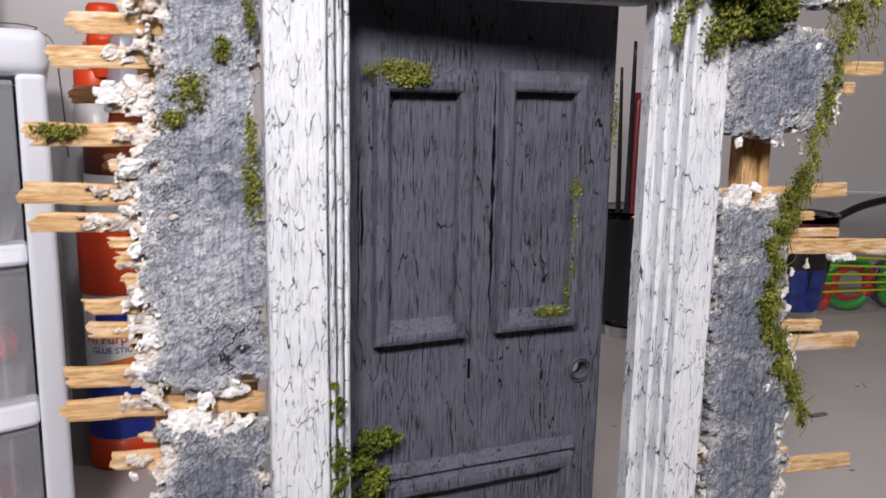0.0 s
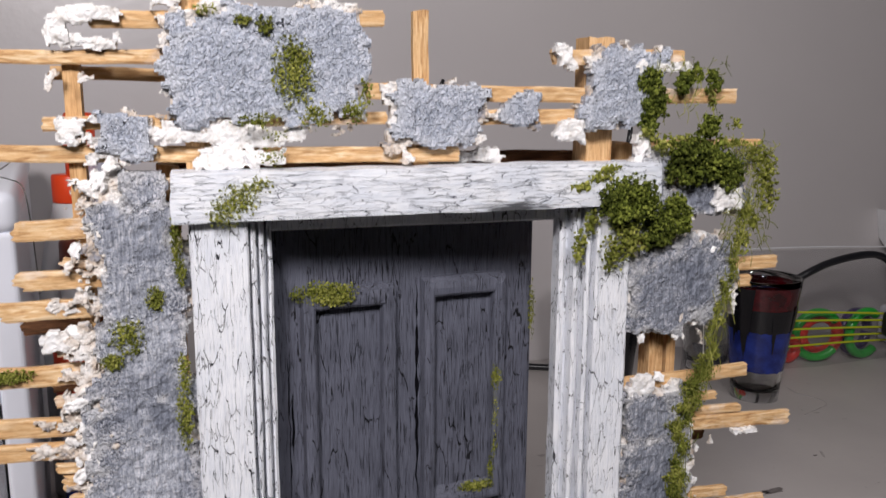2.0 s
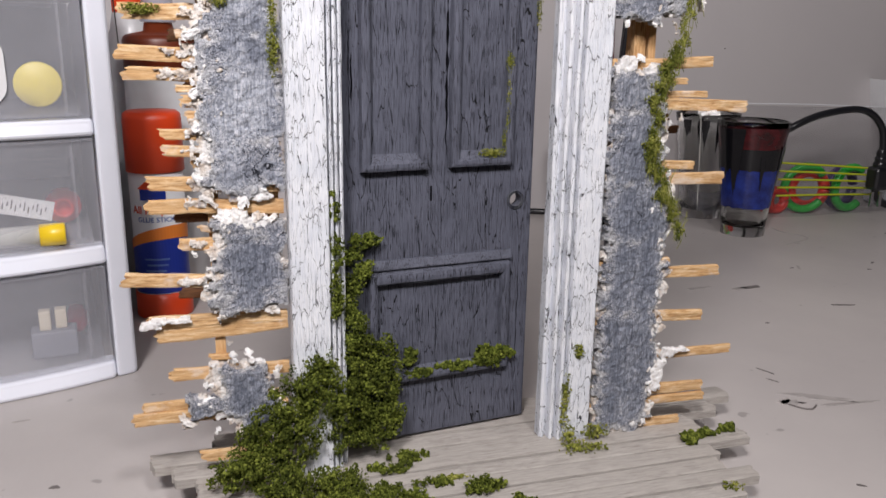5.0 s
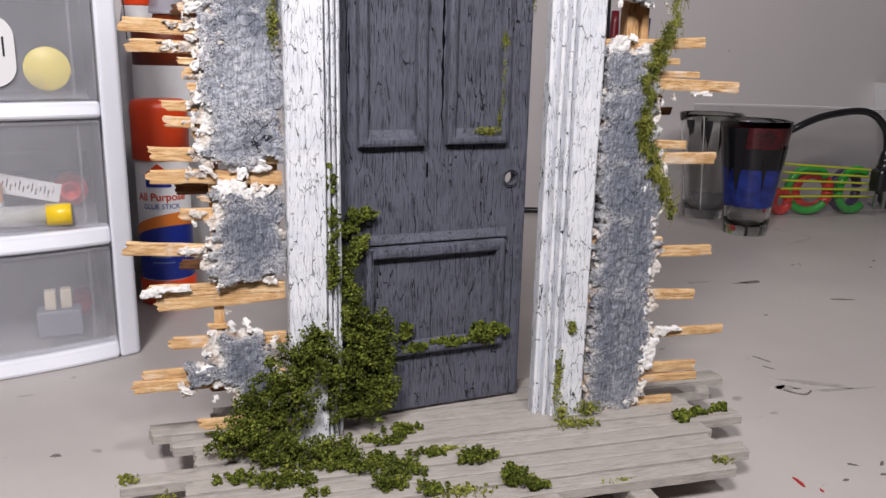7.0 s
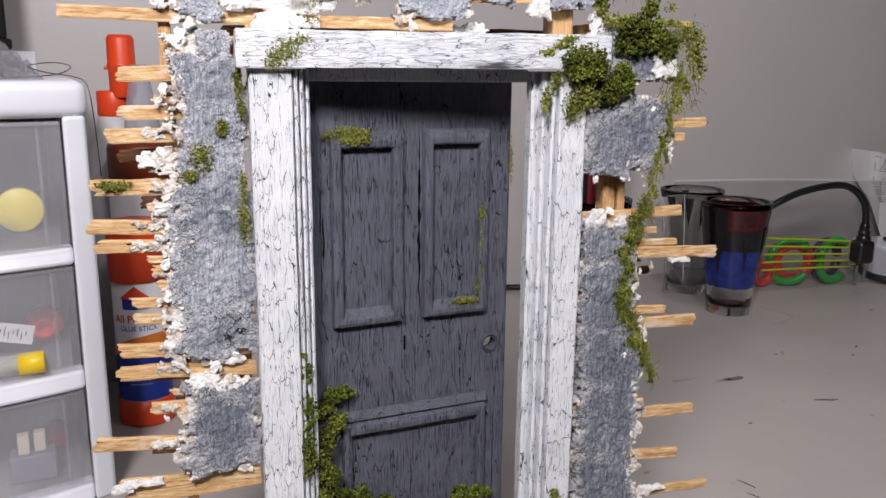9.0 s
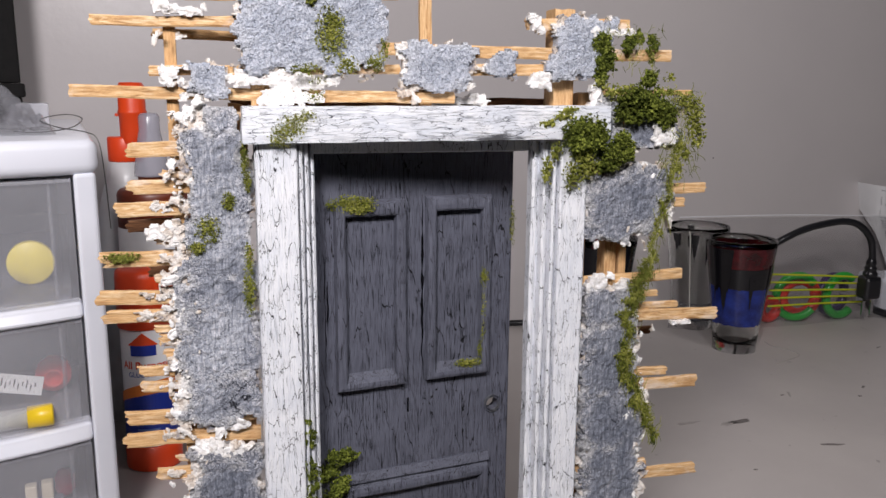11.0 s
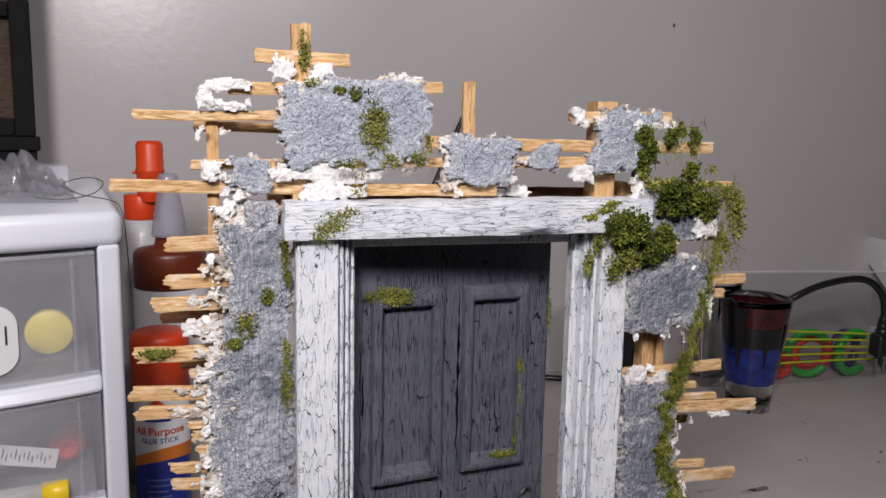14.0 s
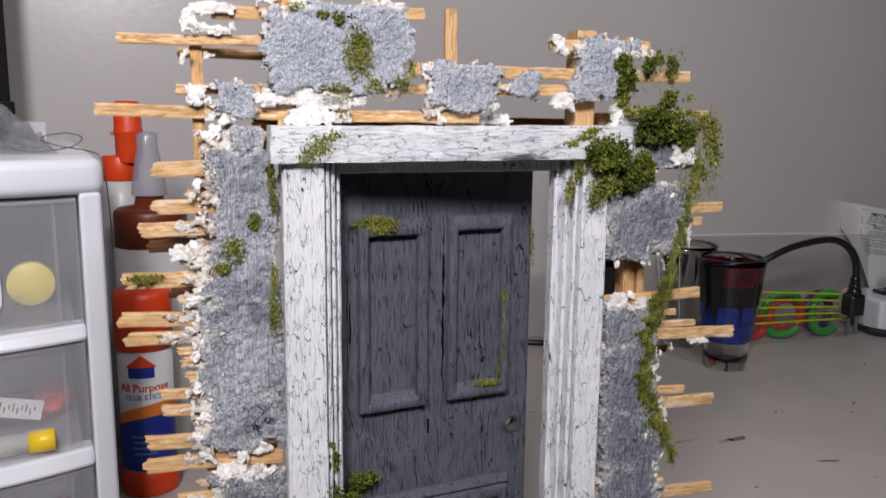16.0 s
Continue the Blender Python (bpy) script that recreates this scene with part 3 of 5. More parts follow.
for v in bm.verts:
    v.co += Vector((-59.2, -2.6, 203.3 + v.co.x * 0.006))
part("lintel", bm, WHITE_LINTEL, door_way, "white lintel board with crackled, smudged paint")


# ---- the door, ajar ----
DOOR_A = math.atan(0.113)


def holed(bm, cutter):
    """Cut one closed shape out of another, and give the new bmesh."""
    a, b = bpy.data.meshes.new("a"), bpy.data.meshes.new("b")
    bm.to_mesh(a), cutter.to_mesh(b)
    bm.free(), cutter.free()
    oa, ob = new("a", a), new("b", b)
    md = oa.modifiers.new("cut", "BOOLEAN")
    md.object, md.operation, md.solver = ob, "DIFFERENCE", "EXACT"
    me = bpy.data.meshes.new_from_object(oa.evaluated_get(bpy.context.evaluated_depsgraph_get()))
    out = bmesh.new()
    out.from_mesh(me)
    for o in (oa, ob):
        bpy.data.objects.remove(o)
    for m in (a, b, me):
        bpy.data.meshes.remove(m)
    return out


drill = lathe([(0, -3), (2.5, -3), (2.5, 8), (0, 8)], 28)
bmesh.ops.rotate(drill, verts=drill.verts, cent=(0, 0, 0), matrix=Euler((radians(-90), 0, 0)).to_matrix())
bmesh.ops.translate(drill, verts=drill.verts, vec=(30.6, 0, 97.4))
bmesh.ops.recalc_face_normals(drill, faces=drill.faces)
door = part("door", holed(box(-38, 37.6, 0, 4.2, 8.2, 195.4, 0.5), drill), DOOR_PAINT, door_way, "slate grey panelled door standing ajar, paint crackled")


def moulding(x0, x1, z0, z1, w, name="moulding"):
    """A raised mitred frame with a steep outer edge, undercut at the top and with a sloping sill at the bottom."""
    bm = bmesh.new()
    rings = []
    # share of the width at the sides, the bottom and the top, and the height over the door
    for s, b, t, y in ((0, 0, 0, 0.3), (0.02, -0.04, 0.06, -1.0), (0.09, 0.04, 0.34, -2.6), (0.40, 0.24, 0.75, -2.9), (0.70, 0.46, 1.14, -2.8), (0.84, 0.55, 1.29, -2.4), (0.90, 0.66, 1.31, -1.6), (0.98, 1.16, 1.33, 0.3)):
        xa, xb, za, zb = x0 + s * w, x1 - s * w, z0 + b * w * 1.25, z1 - t * w
        ring = []
        for (ax, az), (bx, bz) in zip(((xa, za), (xb, za), (xb, zb), (xa, zb)), ((xb, za), (xb, zb), (xa, zb), (xa, za))):
            for k in range(10):
                u = k / 10
                q = Vector((ax + (bx - ax) * u, y, az + (bz - az) * u))
                wob = Vector((noise.noise(q * 0.35), noise.noise(q * 0.3 + Vector((7, 0, 0))), noise.noise(q * 0.35 + Vector((0, 9, 0))))) * 0.22
                ring.append(bm.verts.new(q + wob))
        rings.append(ring)
    for a, b in zip(rings, rings[1:]):
        for i in range(len(a)):
            n = (i + 1) % len(a)
            bm.faces.new([a[i], a[n], b[n], b[i]])
    return part(name, bm, DOOR_PAINT, door)


moulding(-30, -4.6, 110.8, 177.6, 4.2)
moulding(3.0, 28.2, 111.0, 178.2, 4.2)
moulding(-27.5, 28.6, 31.5, 74.8, 3.8)
bm = box(-29, 29.4, -2.0, 0.3, 75.0, 78.6, 0.5)
for v in bm.verts:
    v.co.y += 1.2 * (v.co.z > 77)
part("ledge", bm, DOOR_PAINT, door)
bm = lathe([(3.3, 0.6), (3.3, -0.7), (3.0, -0.9), (2.6, -0.7), (2.52, 0.6)], 28)
bmesh.ops.rotate(bm, verts=bm.verts, cent=(0, 0, 0), matrix=Euler((radians(-90), 0, 0)).to_matrix())
for v in bm.verts:
    v.co = Vector((v.co.x + 30.6, v.co.y * -1 - 0.1, v.co.z + 97.4))
part("knob_ring", bm, plain("grey_metal_ring", lin(120, 122, 126), 0.5, metal=0.5), door)
part("keyhole", box(-3.9, -3.0, -0.25, 0.3, 99, 104.5, 0.3), PAINT_BLACK, door, "dark keyhole slot")


def jagged_split(x, z0, z1, wide, seed, name="split"):
    """A ragged dark crack down the door, a hair proud of the face."""
    bm = bmesh.new()
    rows = []
    n = int((z1 - z0) / 1.6)
    for k in range(n + 1):
        z = z0 + (z1 - z0) * k / n
        c = x + 0.5 * noise.noise(Vector((z * 0.16, seed, 0))) + 0.35 * noise.noise(Vector((z * 0.7, seed, 4)))
        h = wide * max(0.12, 0.5 + 0.7 * noise.noise(Vector((z * 0.22, seed, 8)))) * min(1, 4 * (0.5 - abs(k / n - 0.5)) + 0.05)
        rows.append([bm.verts.new(p) for p in ((c - h, -0.08, z), (c + h, -0.08, z), (c + h, 0.3, z), (c - h, 0.3, z))])
    for a, b in zip(rows, rows[1:]):
        for i in range(4):
            j = (i + 1) % 4
            bm.faces.new([a[i], a[j], b[j], b[i]])
    bm.faces.new(rows[0])
    bm.faces.new(rows[-1][::-1])
    return part(name, bm, PAINT_BLACK, door, "dark open split in the door")


jagged_split(2.0, 113, 178, 0.75, 1)
jagged_split(-32.6, 132, 150, 0.5, 2)
jagged_split(-33.4, 118, 160, 0.25, 3)
jagged_split(26.8, 150, 172, 0.4, 4)
jagged_split(33.0, 20, 80, 0.25, 5)
jagged_split(-1.0, 20, 60, 0.2, 6)
door.matrix_basis = pose(0, 19 * MM, 0, 0, 0, math.degrees(DOOR_A))

# ---- studs and laths ----


def stud(x, y, z0, z1, w=4.0, d=5.0, material=STUD, label="raw wooden stud"):
    bm = bar(z1 - z0, w / 2, d, rng, 1.0, 1.2, 0.0, rows=3, cols=20)
    bmesh.ops.rotate(bm, verts=bm.verts, cent=(0, 0, 0), matrix=Euler((0, radians(-90), 0)).to_matrix())
    for v in bm.verts:
        v.co += Vector((x, y, z0))
    part("stud", bm, material, door_way, label)


for a in [(-78.6, 11.5, 30, 233, 3.4, 5), (-52.6, 8.6, 208, 261.5, 5.6, 4.5), (0.0, 7.6, 208, 246.6, 3.8, 2.4), (47.8, 6.0, 208, 241.5, 7.5, 8), (69.8, 8.0, 7.2, 190, 4.4, 6), (75.0, 8.6, 7.2, 214, 2.8, 4), (-60, 14, 66, 210, 5, 8), (60, 14, 7.2, 214, 5, 8)]:
    stud(*a)


def lath(xa, za, xb, zb, h, dy=0.0, rag=(1.5, 0.6), material=LATH, label="raw split wooden lath", deep=1.7):
    n = math.hypot(xb - xa, zb - za)
    bm = bar(n, h / 2, deep, rng, rag[0], rag[1], rng.uniform(-0.3, 0.3), rows=8, cols=16, wob=0.16)
    bmesh.ops.rotate(bm, verts=bm.verts, cent=(0, 0, 0), matrix=Euler((0, -math.atan2(zb - za, xb - xa), 0)).to_matrix())
    for v in bm.verts:
        x = v.co.x + xa
        v.co = Vector((x, v.co.y + 6.0 - 0.044 * x + dy, v.co.z + za))
    part("lath", bm, material, door_way, label)


LEFT_RAG, RIGHT_RAG = (3.2, 0.4), (0.4, 1.6)
for a in [(-88, 155.6, -76, 154.8, 2.6), (-86, 131.2, -76, 131.6, 2.8), (-89, 139.4, -76, 138.8, 2.2), (-85, 116, -76, 115.2, 2.4), (-87, 167.4, -76, 167, 2.0), (-84, 188.6, -74, 188.2, 2.2), (-84, 95.4, -74, 94, 2.0), (-83, 50.4, -74, 50, 1.8)]:
    lath(*a, dy=rng.uniform(-0.8, 0.4), rag=(3.6, 0.4), label="short broken stub of lath")
for a in [
    (-93.6, 195.6, -57, 196.6, 4.5), (-94, 184.2, -57, 184.6, 4.2), (-98, 177.4, -57, 177.6, 4.4), (-103.6, 162, -57, 161.8, 4.8), (-105.6, 149.8, -57, 149.0, 4.5),
    (-103.8, 143.8, -57, 142.6, 4.0), (-87.6, 135.5, -57, 135.2, 4.0), (-94.2, 125.3, -57, 124.4, 3.4), (-94.4, 120.5, -57, 119.5, 3.5), (-99.3, 110.2, -57, 108.6, 4.5),
    (-99.9, 102.5, -56.2, 101.5, 4.6), (-90.8, 90, -57, 89.8, 4.0), (-108.9, 78.9, -57, 75.6, 4.5), (-102.4, 63.5, -56.2, 63.2, 4.2), (-100, 58.6, -56.2, 61.2, 4.6),
    (-96.4, 45.1, -56.2, 44.9, 4.2), (-109.5, 29.6, -57, 31, 4.4), (-106, 33.5, -60, 35, 3.4), (-88, 14, -57, 14, 4),
]:
    lath(*a, dy=rng.uniform(-0.4, 0.5), rag=LEFT_RAG)
for a in [
    (56, 180.4, 103.8, 180.4, 3.6), (56, 175.3, 96, 175.4, 3.2), (56, 147.4, 97, 148.8, 3.8), (74, 134, 112.3, 132.7, 4.2), (56, 142.2, 87.3, 142, 2.2), (56, 112.5, 93, 111.5, 3.2),
    (56, 107.6, 106, 106.5, 4.4), (56, 70.6, 108.3, 70.7, 4.2), (56, 53.4, 102.4, 53.1, 4.2), (56, 37, 117, 37.4, 3.6), (56, 24.4, 106, 22.7, 4.2), (56, 19, 107, 18, 3.4), (56, 9.8, 97, 8.6, 3.4), (56, 75, 87, 75, 3.4), (72, 137, 96, 137.4, 2.4),
]:
    lath(*a, dy=rng.uniform(-0.4, 0.5), rag=RIGHT_RAG)
for a in [
    (-66.8, 251.5, -38, 250.8, 4.0), (-74.6, 241.6, -9, 243.7, 3.7), (-100.8, 233.5, -55, 234.2, 3.1), (-85.2, 219.1, -8.5, 220.6, 3.0), (-14, 226.8, 86.8, 226.5, 3.9), (14, 220.7, 45, 221, 3.8),
    (33, 235.8, 70.6, 236.4, 3.8), (-107.9, 213.2, 9.6, 211.7, 3.7), (60, 213.9, 95.8, 214, 1.9), (-77.6, 205.1, -58, 205.1, 3.4), (52, 206, 63, 205.6, 3.6),
]:
    lath(*a, dy=rng.uniform(-0.4, 0.4), rag=(1.2, 0.8))
# laths of the wall's far face; the brown ones hold shade in their colour
lath(-84.2, 230.3, -50, 229.8, 3.0, dy=8, rag=(1.0, 1.0))
for a in [(-96, 170, -60, 171, 4), (-92, 96, -57, 96, 4), (-86, 140, -58, 141, 4), (58, 170, 94, 169.8, 3), (58, 123, 94.5, 123.2, 3), (58, 128, 90, 128.2, 3), (-62, 208.5, 62, 209, 5), (58, 186, 84, 186, 4), (-90, 155, -58, 155, 4), (58, 58, 84, 58, 4), (-84, 22, -58, 22, 4), (-92, 69, -58, 69, 3.4)]:
    lath(*a, dy=14.5, rag=(2.0, 2.0), material=SHADED_LATH, label="lath on the far face, shade put into its brown")

# ---- plaster ----
for n, (blobs, holes) in enumerate([
    ([(-67, 193, 10, 10), (-66, 180, 11, 10), (-68, 164, 11, 12), (-66, 150, 13, 10), (-68, 134, 13, 16), (-68, 116, 13, 10), (-65.5, 203.5, 5.5, 5), (-63, 187, 6, 8), (-63, 172, 6, 8), (-62, 140, 6, 20)], [(-60, 105.5, 5, 3)]),
    ([(-68, 216.5, 6, 5.2)], []),
    ([(-67.5, 83, 11, 14), (-70, 72, 9, 6)], []),
    ([(-72, 37, 9.5, 10.5), (-66, 30, 8, 9), (-86, 33, 5, 4)], []),
    ([(-37, 232.5, 22.5, 13), (-24, 236, 10, 10)], []),
    ([(3.5, 221.5, 13, 7.5)], []),
    ([(23, 222.5, 5.5, 3.8)], []),
    ([(52, 228, 9, 10), (47, 222, 7, 4), (58, 234, 6, 4)], []),
    ([(71, 176, 16, 11), (68, 169.5, 13, 7), (76, 183, 12, 6)], []),
    ([(66, 138, 9.5, 9), (67, 118, 12, 16), (70, 95, 13, 14), (70, 70, 13, 20), (70, 42, 13, 20), (69, 20, 11.5, 13)], []),
    ([(80, 203, 11, 9), (62, 200, 7, 11)], []),
]):
    mid = sum(b[0] for b in blobs) / len(blobs)
    y0 = 5.6 - 0.044 * mid
    out = -1 if mid < -55 else 1 if mid > 60 else 0
    under = [(x + 1.3 * out, z, rx + 0.9 * abs(out), rz + 0.3 * abs(out)) for x, z, rx, rz in blobs]
    part("torn_underlayer", plaster_slab(under, y0 - 0.9, y0 + 2.4, n + 31, step=0.55, rough=0.6, edge=6.4 if out < 0 else 4.2 if out else 3.0, holes=holes, tear=1.5), TORN, door_way, "torn white plaster under the grey coat")
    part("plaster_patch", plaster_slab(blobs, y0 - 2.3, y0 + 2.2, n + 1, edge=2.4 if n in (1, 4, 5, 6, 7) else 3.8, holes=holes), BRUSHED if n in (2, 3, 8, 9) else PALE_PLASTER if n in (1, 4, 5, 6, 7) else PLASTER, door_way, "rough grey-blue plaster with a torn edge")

for n, (blobs, dy) in enumerate([
    ([(-80.5, 239, 2.2, 4.0), (-77.5, 242.4, 4.2, 2.0), (-72, 242.6, 4, 1.5)], -0.6), ([(-74, 236.6, 9.5, 1.4), (-66, 237.4, 2.4, 1.6)], 0.2), ([(-79, 218.6, 4.6, 3.0)], -0.6), ([(-46, 216.8, 14, 2.6), (-34, 216.6, 5, 2)], -0.4), ([(-42, 211.4, 13, 2.4)], -1.2),
    ([(-58, 219, 4, 2.4)], -0.4), ([(38.5, 217.4, 4.4, 3.2), (44, 218, 4, 2)], -0.8), ([(83, 203, 3.4, 7), (86, 199, 2.6, 3.4)], -1.6), ([(58, 214, 3, 3.6)], -1.6), ([(36, 236.4, 2.4, 3)], -1.2), ([(64, 233.6, 6, 1.4)], -0.8),
    ([(-58, 247.6, 3, 3.6)], -0.4), ([(-46, 247.2, 2.4, 2.6)], -0.4), ([(-68, 96.4, 6, 2.2)], -1.0), ([(-74, 99.4, 3, 2)], -1.0), ([(-84, 171, 4, 3.6)], 0.0), ([(-66, 105, 5, 1.1)], -0.6), ([(-69, 48.5, 4, 1.4)], -0.6), ([(-95, 64.6, 6, 0.9)], -0.3), ([(-101, 63.6, 3, 1.6)], -0.4),
    ([(95, 130.6, 3.4, 0.9)], -0.2), ([(92, 39.2, 4, 0.9)], -0.2), ([(88, 38.6, 2.4, 1.6)], -0.2),
    ([(63, 147.5, 3.4, 2.4)], -1.0), ([(60, 145, 3, 4)], -0.6), ([(84, 30, 3, 6)], -0.6), ([(8, 211, 14, 2.4)], 6.0),
]):
    y0 = 4.2 - 0.044 * blobs[0][0] + dy
    part("white_plaster", plaster_slab(blobs, y0, y0 + 2.6, n + 71, step=0.45, rough=0.4, edge=min(2.6, 0.75 * min(min(b[2:]) for b in blobs)), tear=1.3), GYPSUM, door_way, "torn lump of white plaster on the laths")

for n, (x, z, half, h) in enumerate([(-87, 150.6, 5, 1.0), (-82, 151.2, 3, 1.7), (-88, 144.2, 4, 0.9), (-83, 143.4, 3, 1.5), (-85, 120.6, 4, 0.9), (-92, 78.4, 5, 1.0), (-86, 77.6, 3, 1.3), (-86, 110, 4, 1.0), (-82, 162, 3, 1.6), (-84, 178.4, 3, 1.0), (-84, 103.6, 3.4, 1.1), (-83, 134.6, 3.4, 1.8), (-83, 126, 3.4, 1.4), (-82, 90, 3, 1.2)]):
    y0 = 5.2 - 0.044 * x
    part("plaster_residue", plaster_slab([(x, z, half, h), (x + 2, z - 0.6, half * 0.5, h * 1.4)], y0, y0 + 1.8, n + 131, step=0.42, rough=0.5, edge=1.5, tear=1.8), TORN, door_way, "thin torn plaster left on a lath")

LUMPS = [flake_mesh(k, GYPSUM if k % 2 else TORN) for k in range(8)]


def lump(x, z, r, y=None, flat=1.0, wide=1.0):
    ob = part("plaster_chunk", LUMPS[rng.randrange(8)], GYPSUM, door_way)
    yy = 4.0 - 0.044 * x if y is None else y
    ob.matrix_basis = pose(x * MM, yy * MM, z * MM, rng.uniform(-30, 30), rng.uniform(0, 360), rng.uniform(-35, 35)) @ Matrix.Diagonal((r * wide, r * flat, r, 1))


for k_lump, (x, z, r, w) in enumerate([
    # left edge, downwards
    (-78, 206, 2.6, 1.4), (-83, 189, 2.4, 1), (-81, 192, 2.0, 1), (-84, 172, 3.4, 1.1), (-86, 170, 2.4, 1), (-79, 181, 2.0, 1), (-80, 158, 2.2, 1.4), (-76, 158.5, 1.6, 1.6),
    (-86, 154, 2.2, 1.2), (-83, 147, 2.6, 1), (-87, 146, 2.0, 1), (-82, 151, 2.4, 1), (-80, 144, 2.2, 1.2), (-84, 141, 1.8, 1), (-83, 138, 2.4, 1.3), (-84, 131, 2.6, 1), (-82, 128, 2.0, 1),
    (-88, 122, 1.6, 1.2), (-83, 117, 2.8, 1), (-86, 114, 2.0, 1), (-82, 112, 2.2, 1), (-80, 105, 2.6, 1.5), (-76, 99, 2.8, 1), (-70, 98, 3.6, 1.2), (-66, 96, 2.6, 1.2), (-74, 96, 2.6, 1), (-61, 98, 1.8, 1),
    (-63, 107, 2.2, 1.6), (-68, 106, 2.0, 1.8), (-91, 87, 1.8, 1), (-80, 86, 2.4, 1), (-81, 82, 1.6, 1), (-90, 78, 1.4, 2.2), (-84, 75, 2.2, 1), 
    (-76, 66, 1.6, 2.2), (-69, 51, 2.2, 1.6), (-75, 50, 1.4, 1), (-76, 56, 1.2, 1), (-60, 44, 1.8, 1), (-89, 41, 1.8, 1), (-92, 36, 2.2, 1), (-96, 33, 1.8, 1.4), (-106, 29, 2.0, 1.2), (-84, 24, 1.6, 1),
    # over the lintel
    (-77, 242, 2.8, 1.2), (-81, 238, 2.4, 1.2), (-76, 237, 2.2, 2.0), (-68, 237, 1.6, 2.0), (-80, 219, 2.6, 1.6), (-75, 218, 2.8, 1.2), (-84, 228, 1.4, 1.8), (-76, 229, 1.4, 2.0), (-58, 247, 2.4, 1.2), (-47, 247, 2.0, 1.1),
    (-53, 216, 2.6, 2.2), (-44, 216, 2.4, 2.4), (-56, 219, 1.8, 2.0), (-50, 211.4, 1.8, 2.6), (-40, 211.2, 1.8, 2.6), (-34, 213, 1.4, 2), (-15, 245, 1.8, 1.6), (-13, 231, 2.0, 1.2), (-14, 236, 1.8, 1), (-27, 218, 1.4, 1.2), (-5, 211, 1.3, 1.2), (-9, 217, 2.0, 1),
    (34, 236, 2.2, 1.3), (42, 232, 2.0, 1.4), (63, 233, 1.8, 2.2), (40, 217, 2.6, 1.4), (57, 213, 2.6, 1.2), (60, 215, 2.2, 1), (-73, 209, 2.4, 1.3), (-69, 210, 2.0, 1),
    # right side
    (84, 206, 2.6, 1), (85, 201, 2.4, 1), (86, 196, 2.0, 1.2), (84, 186, 2.4, 1.6), (78, 188, 1.8, 1.8), (88, 184, 1.8, 1), (60, 162, 2.0, 1.8), (72, 161, 1.8, 1.8), (73, 166, 2.6, 1.3), (66, 150, 2.4, 1.3), (62, 148, 1.8, 1.2), (59, 143, 1.6, 1), (63, 140, 1.6, 1),
    (80, 139, 1.4, 1), (82, 128, 1.8, 1), (82, 118, 1.8, 1), (96, 129.6, 1.2, 2.2), (88, 109, 1.6, 2), (76, 97, 2.2, 1.4), (82, 84, 1.6, 1), (83, 64, 1.8, 1.2), (82, 48, 1.6, 1), (84, 40, 1.6, 1.2), (92, 39.6, 1.4, 2.6), (84, 34, 2.2, 1), (86, 29, 2.0, 1.2), (84, 26, 2.0, 1), (88, 17, 1.8, 1.2), (83, 15, 2.2, 1), (80, 10.5, 1.6, 1.4), (76, 10, 1.6, 1.4),
]):
    if x < -80:
        x = -80 + (x + 80) * 0.4
    if x > 79 and z < 195:
        x = 79 + (x - 79) * 0.3
    if z > 214 and abs(x) < 90 and r > 1.7:
        continue
    lump(x + rng.uniform(-0.5, 0.5), z + rng.uniform(-0.5, 0.5), r * (0.6 if x > 0 and z < 195 else 0.62 if k_lump % 2 else 1.0), wide=min(w, 1.35))

# fine crumbs of torn plaster along the broken edges
crumbs("plaster_crumb", [(-77 + 2 * math.sin(z * 0.4), 7.2, z, 2.6, 0.9, 3.0, 7) for z in range(108, 208, 4)], TORN, door_way, 41, "fine crumbs of torn plaster", size=(0.3, 0.8), knots=False)
crumbs("plaster_crumb", [(81 + 1.5 * math.sin(z * 0.5), 1.6, z, 1.8, 0.8, 3.0, 6) for z in list(range(10, 112, 4)) + list(range(160, 190, 4))], TORN, door_way, 43, "fine crumbs of torn plaster", size=(0.3, 0.8), knots=False)
crumbs("plaster_crumb", [(x, 4.0 - 0.044 * x, 220 + 2 * math.sin(x), 3.0, 0.8, 1.4, 6) for x in range(-60, -14, 4)], TORN, door_way, 44, "fine crumbs of torn plaster", size=(0.3, 0.8), knots=False)

# ---- moss ----
crumbs("moss_clump", [(-60, -13, 13, 14, 7, 6, 420), (-45, -13, 11, 11, 6, 4, 300), (-62, -4, 24, 14, 8, 12, 900), (-54, -6, 38, 10, 5, 12, 600), (-70, -6, 18, 12, 10, 8, 500), (-78, -4, 14, 7, 7, 5, 180), (-47, -3, 46, 5, 3, 8, 240), (-40, 0, 30, 6, 6, 16, 420), (-30, 8, 34, 9, 7, 16, 700), (-22, 10, 40, 6, 5, 12, 360), (-28, 6, 20, 10, 8, 9, 460), (-34, 5, 54, 5, 5, 10, 300), (-21, 9, 26, 5, 6, 9, 260)], MOSS, door_way, 1, "dense dark green moss at the foot of the casing")
crumbs("moss_clump", [(-40.5, 1, 70, 2.6, 3, 9, 160), (-36, 9, 72, 5, 3, 4, 150), (-30, 12, 77, 4, 2.5, 3, 110), (-40.5, 2, 86, 2.2, 2, 7, 90), (-41, 2, 102, 1.7, 1.5, 6, 50), (-34, 12, 82, 4, 2.5, 3, 90), (-28, 13, 87, 5.5, 2.2, 2.6, 120), (-36, 8, 62, 5, 4, 6, 170)], MOSS, door_way, 2, "green moss climbing the door edge")
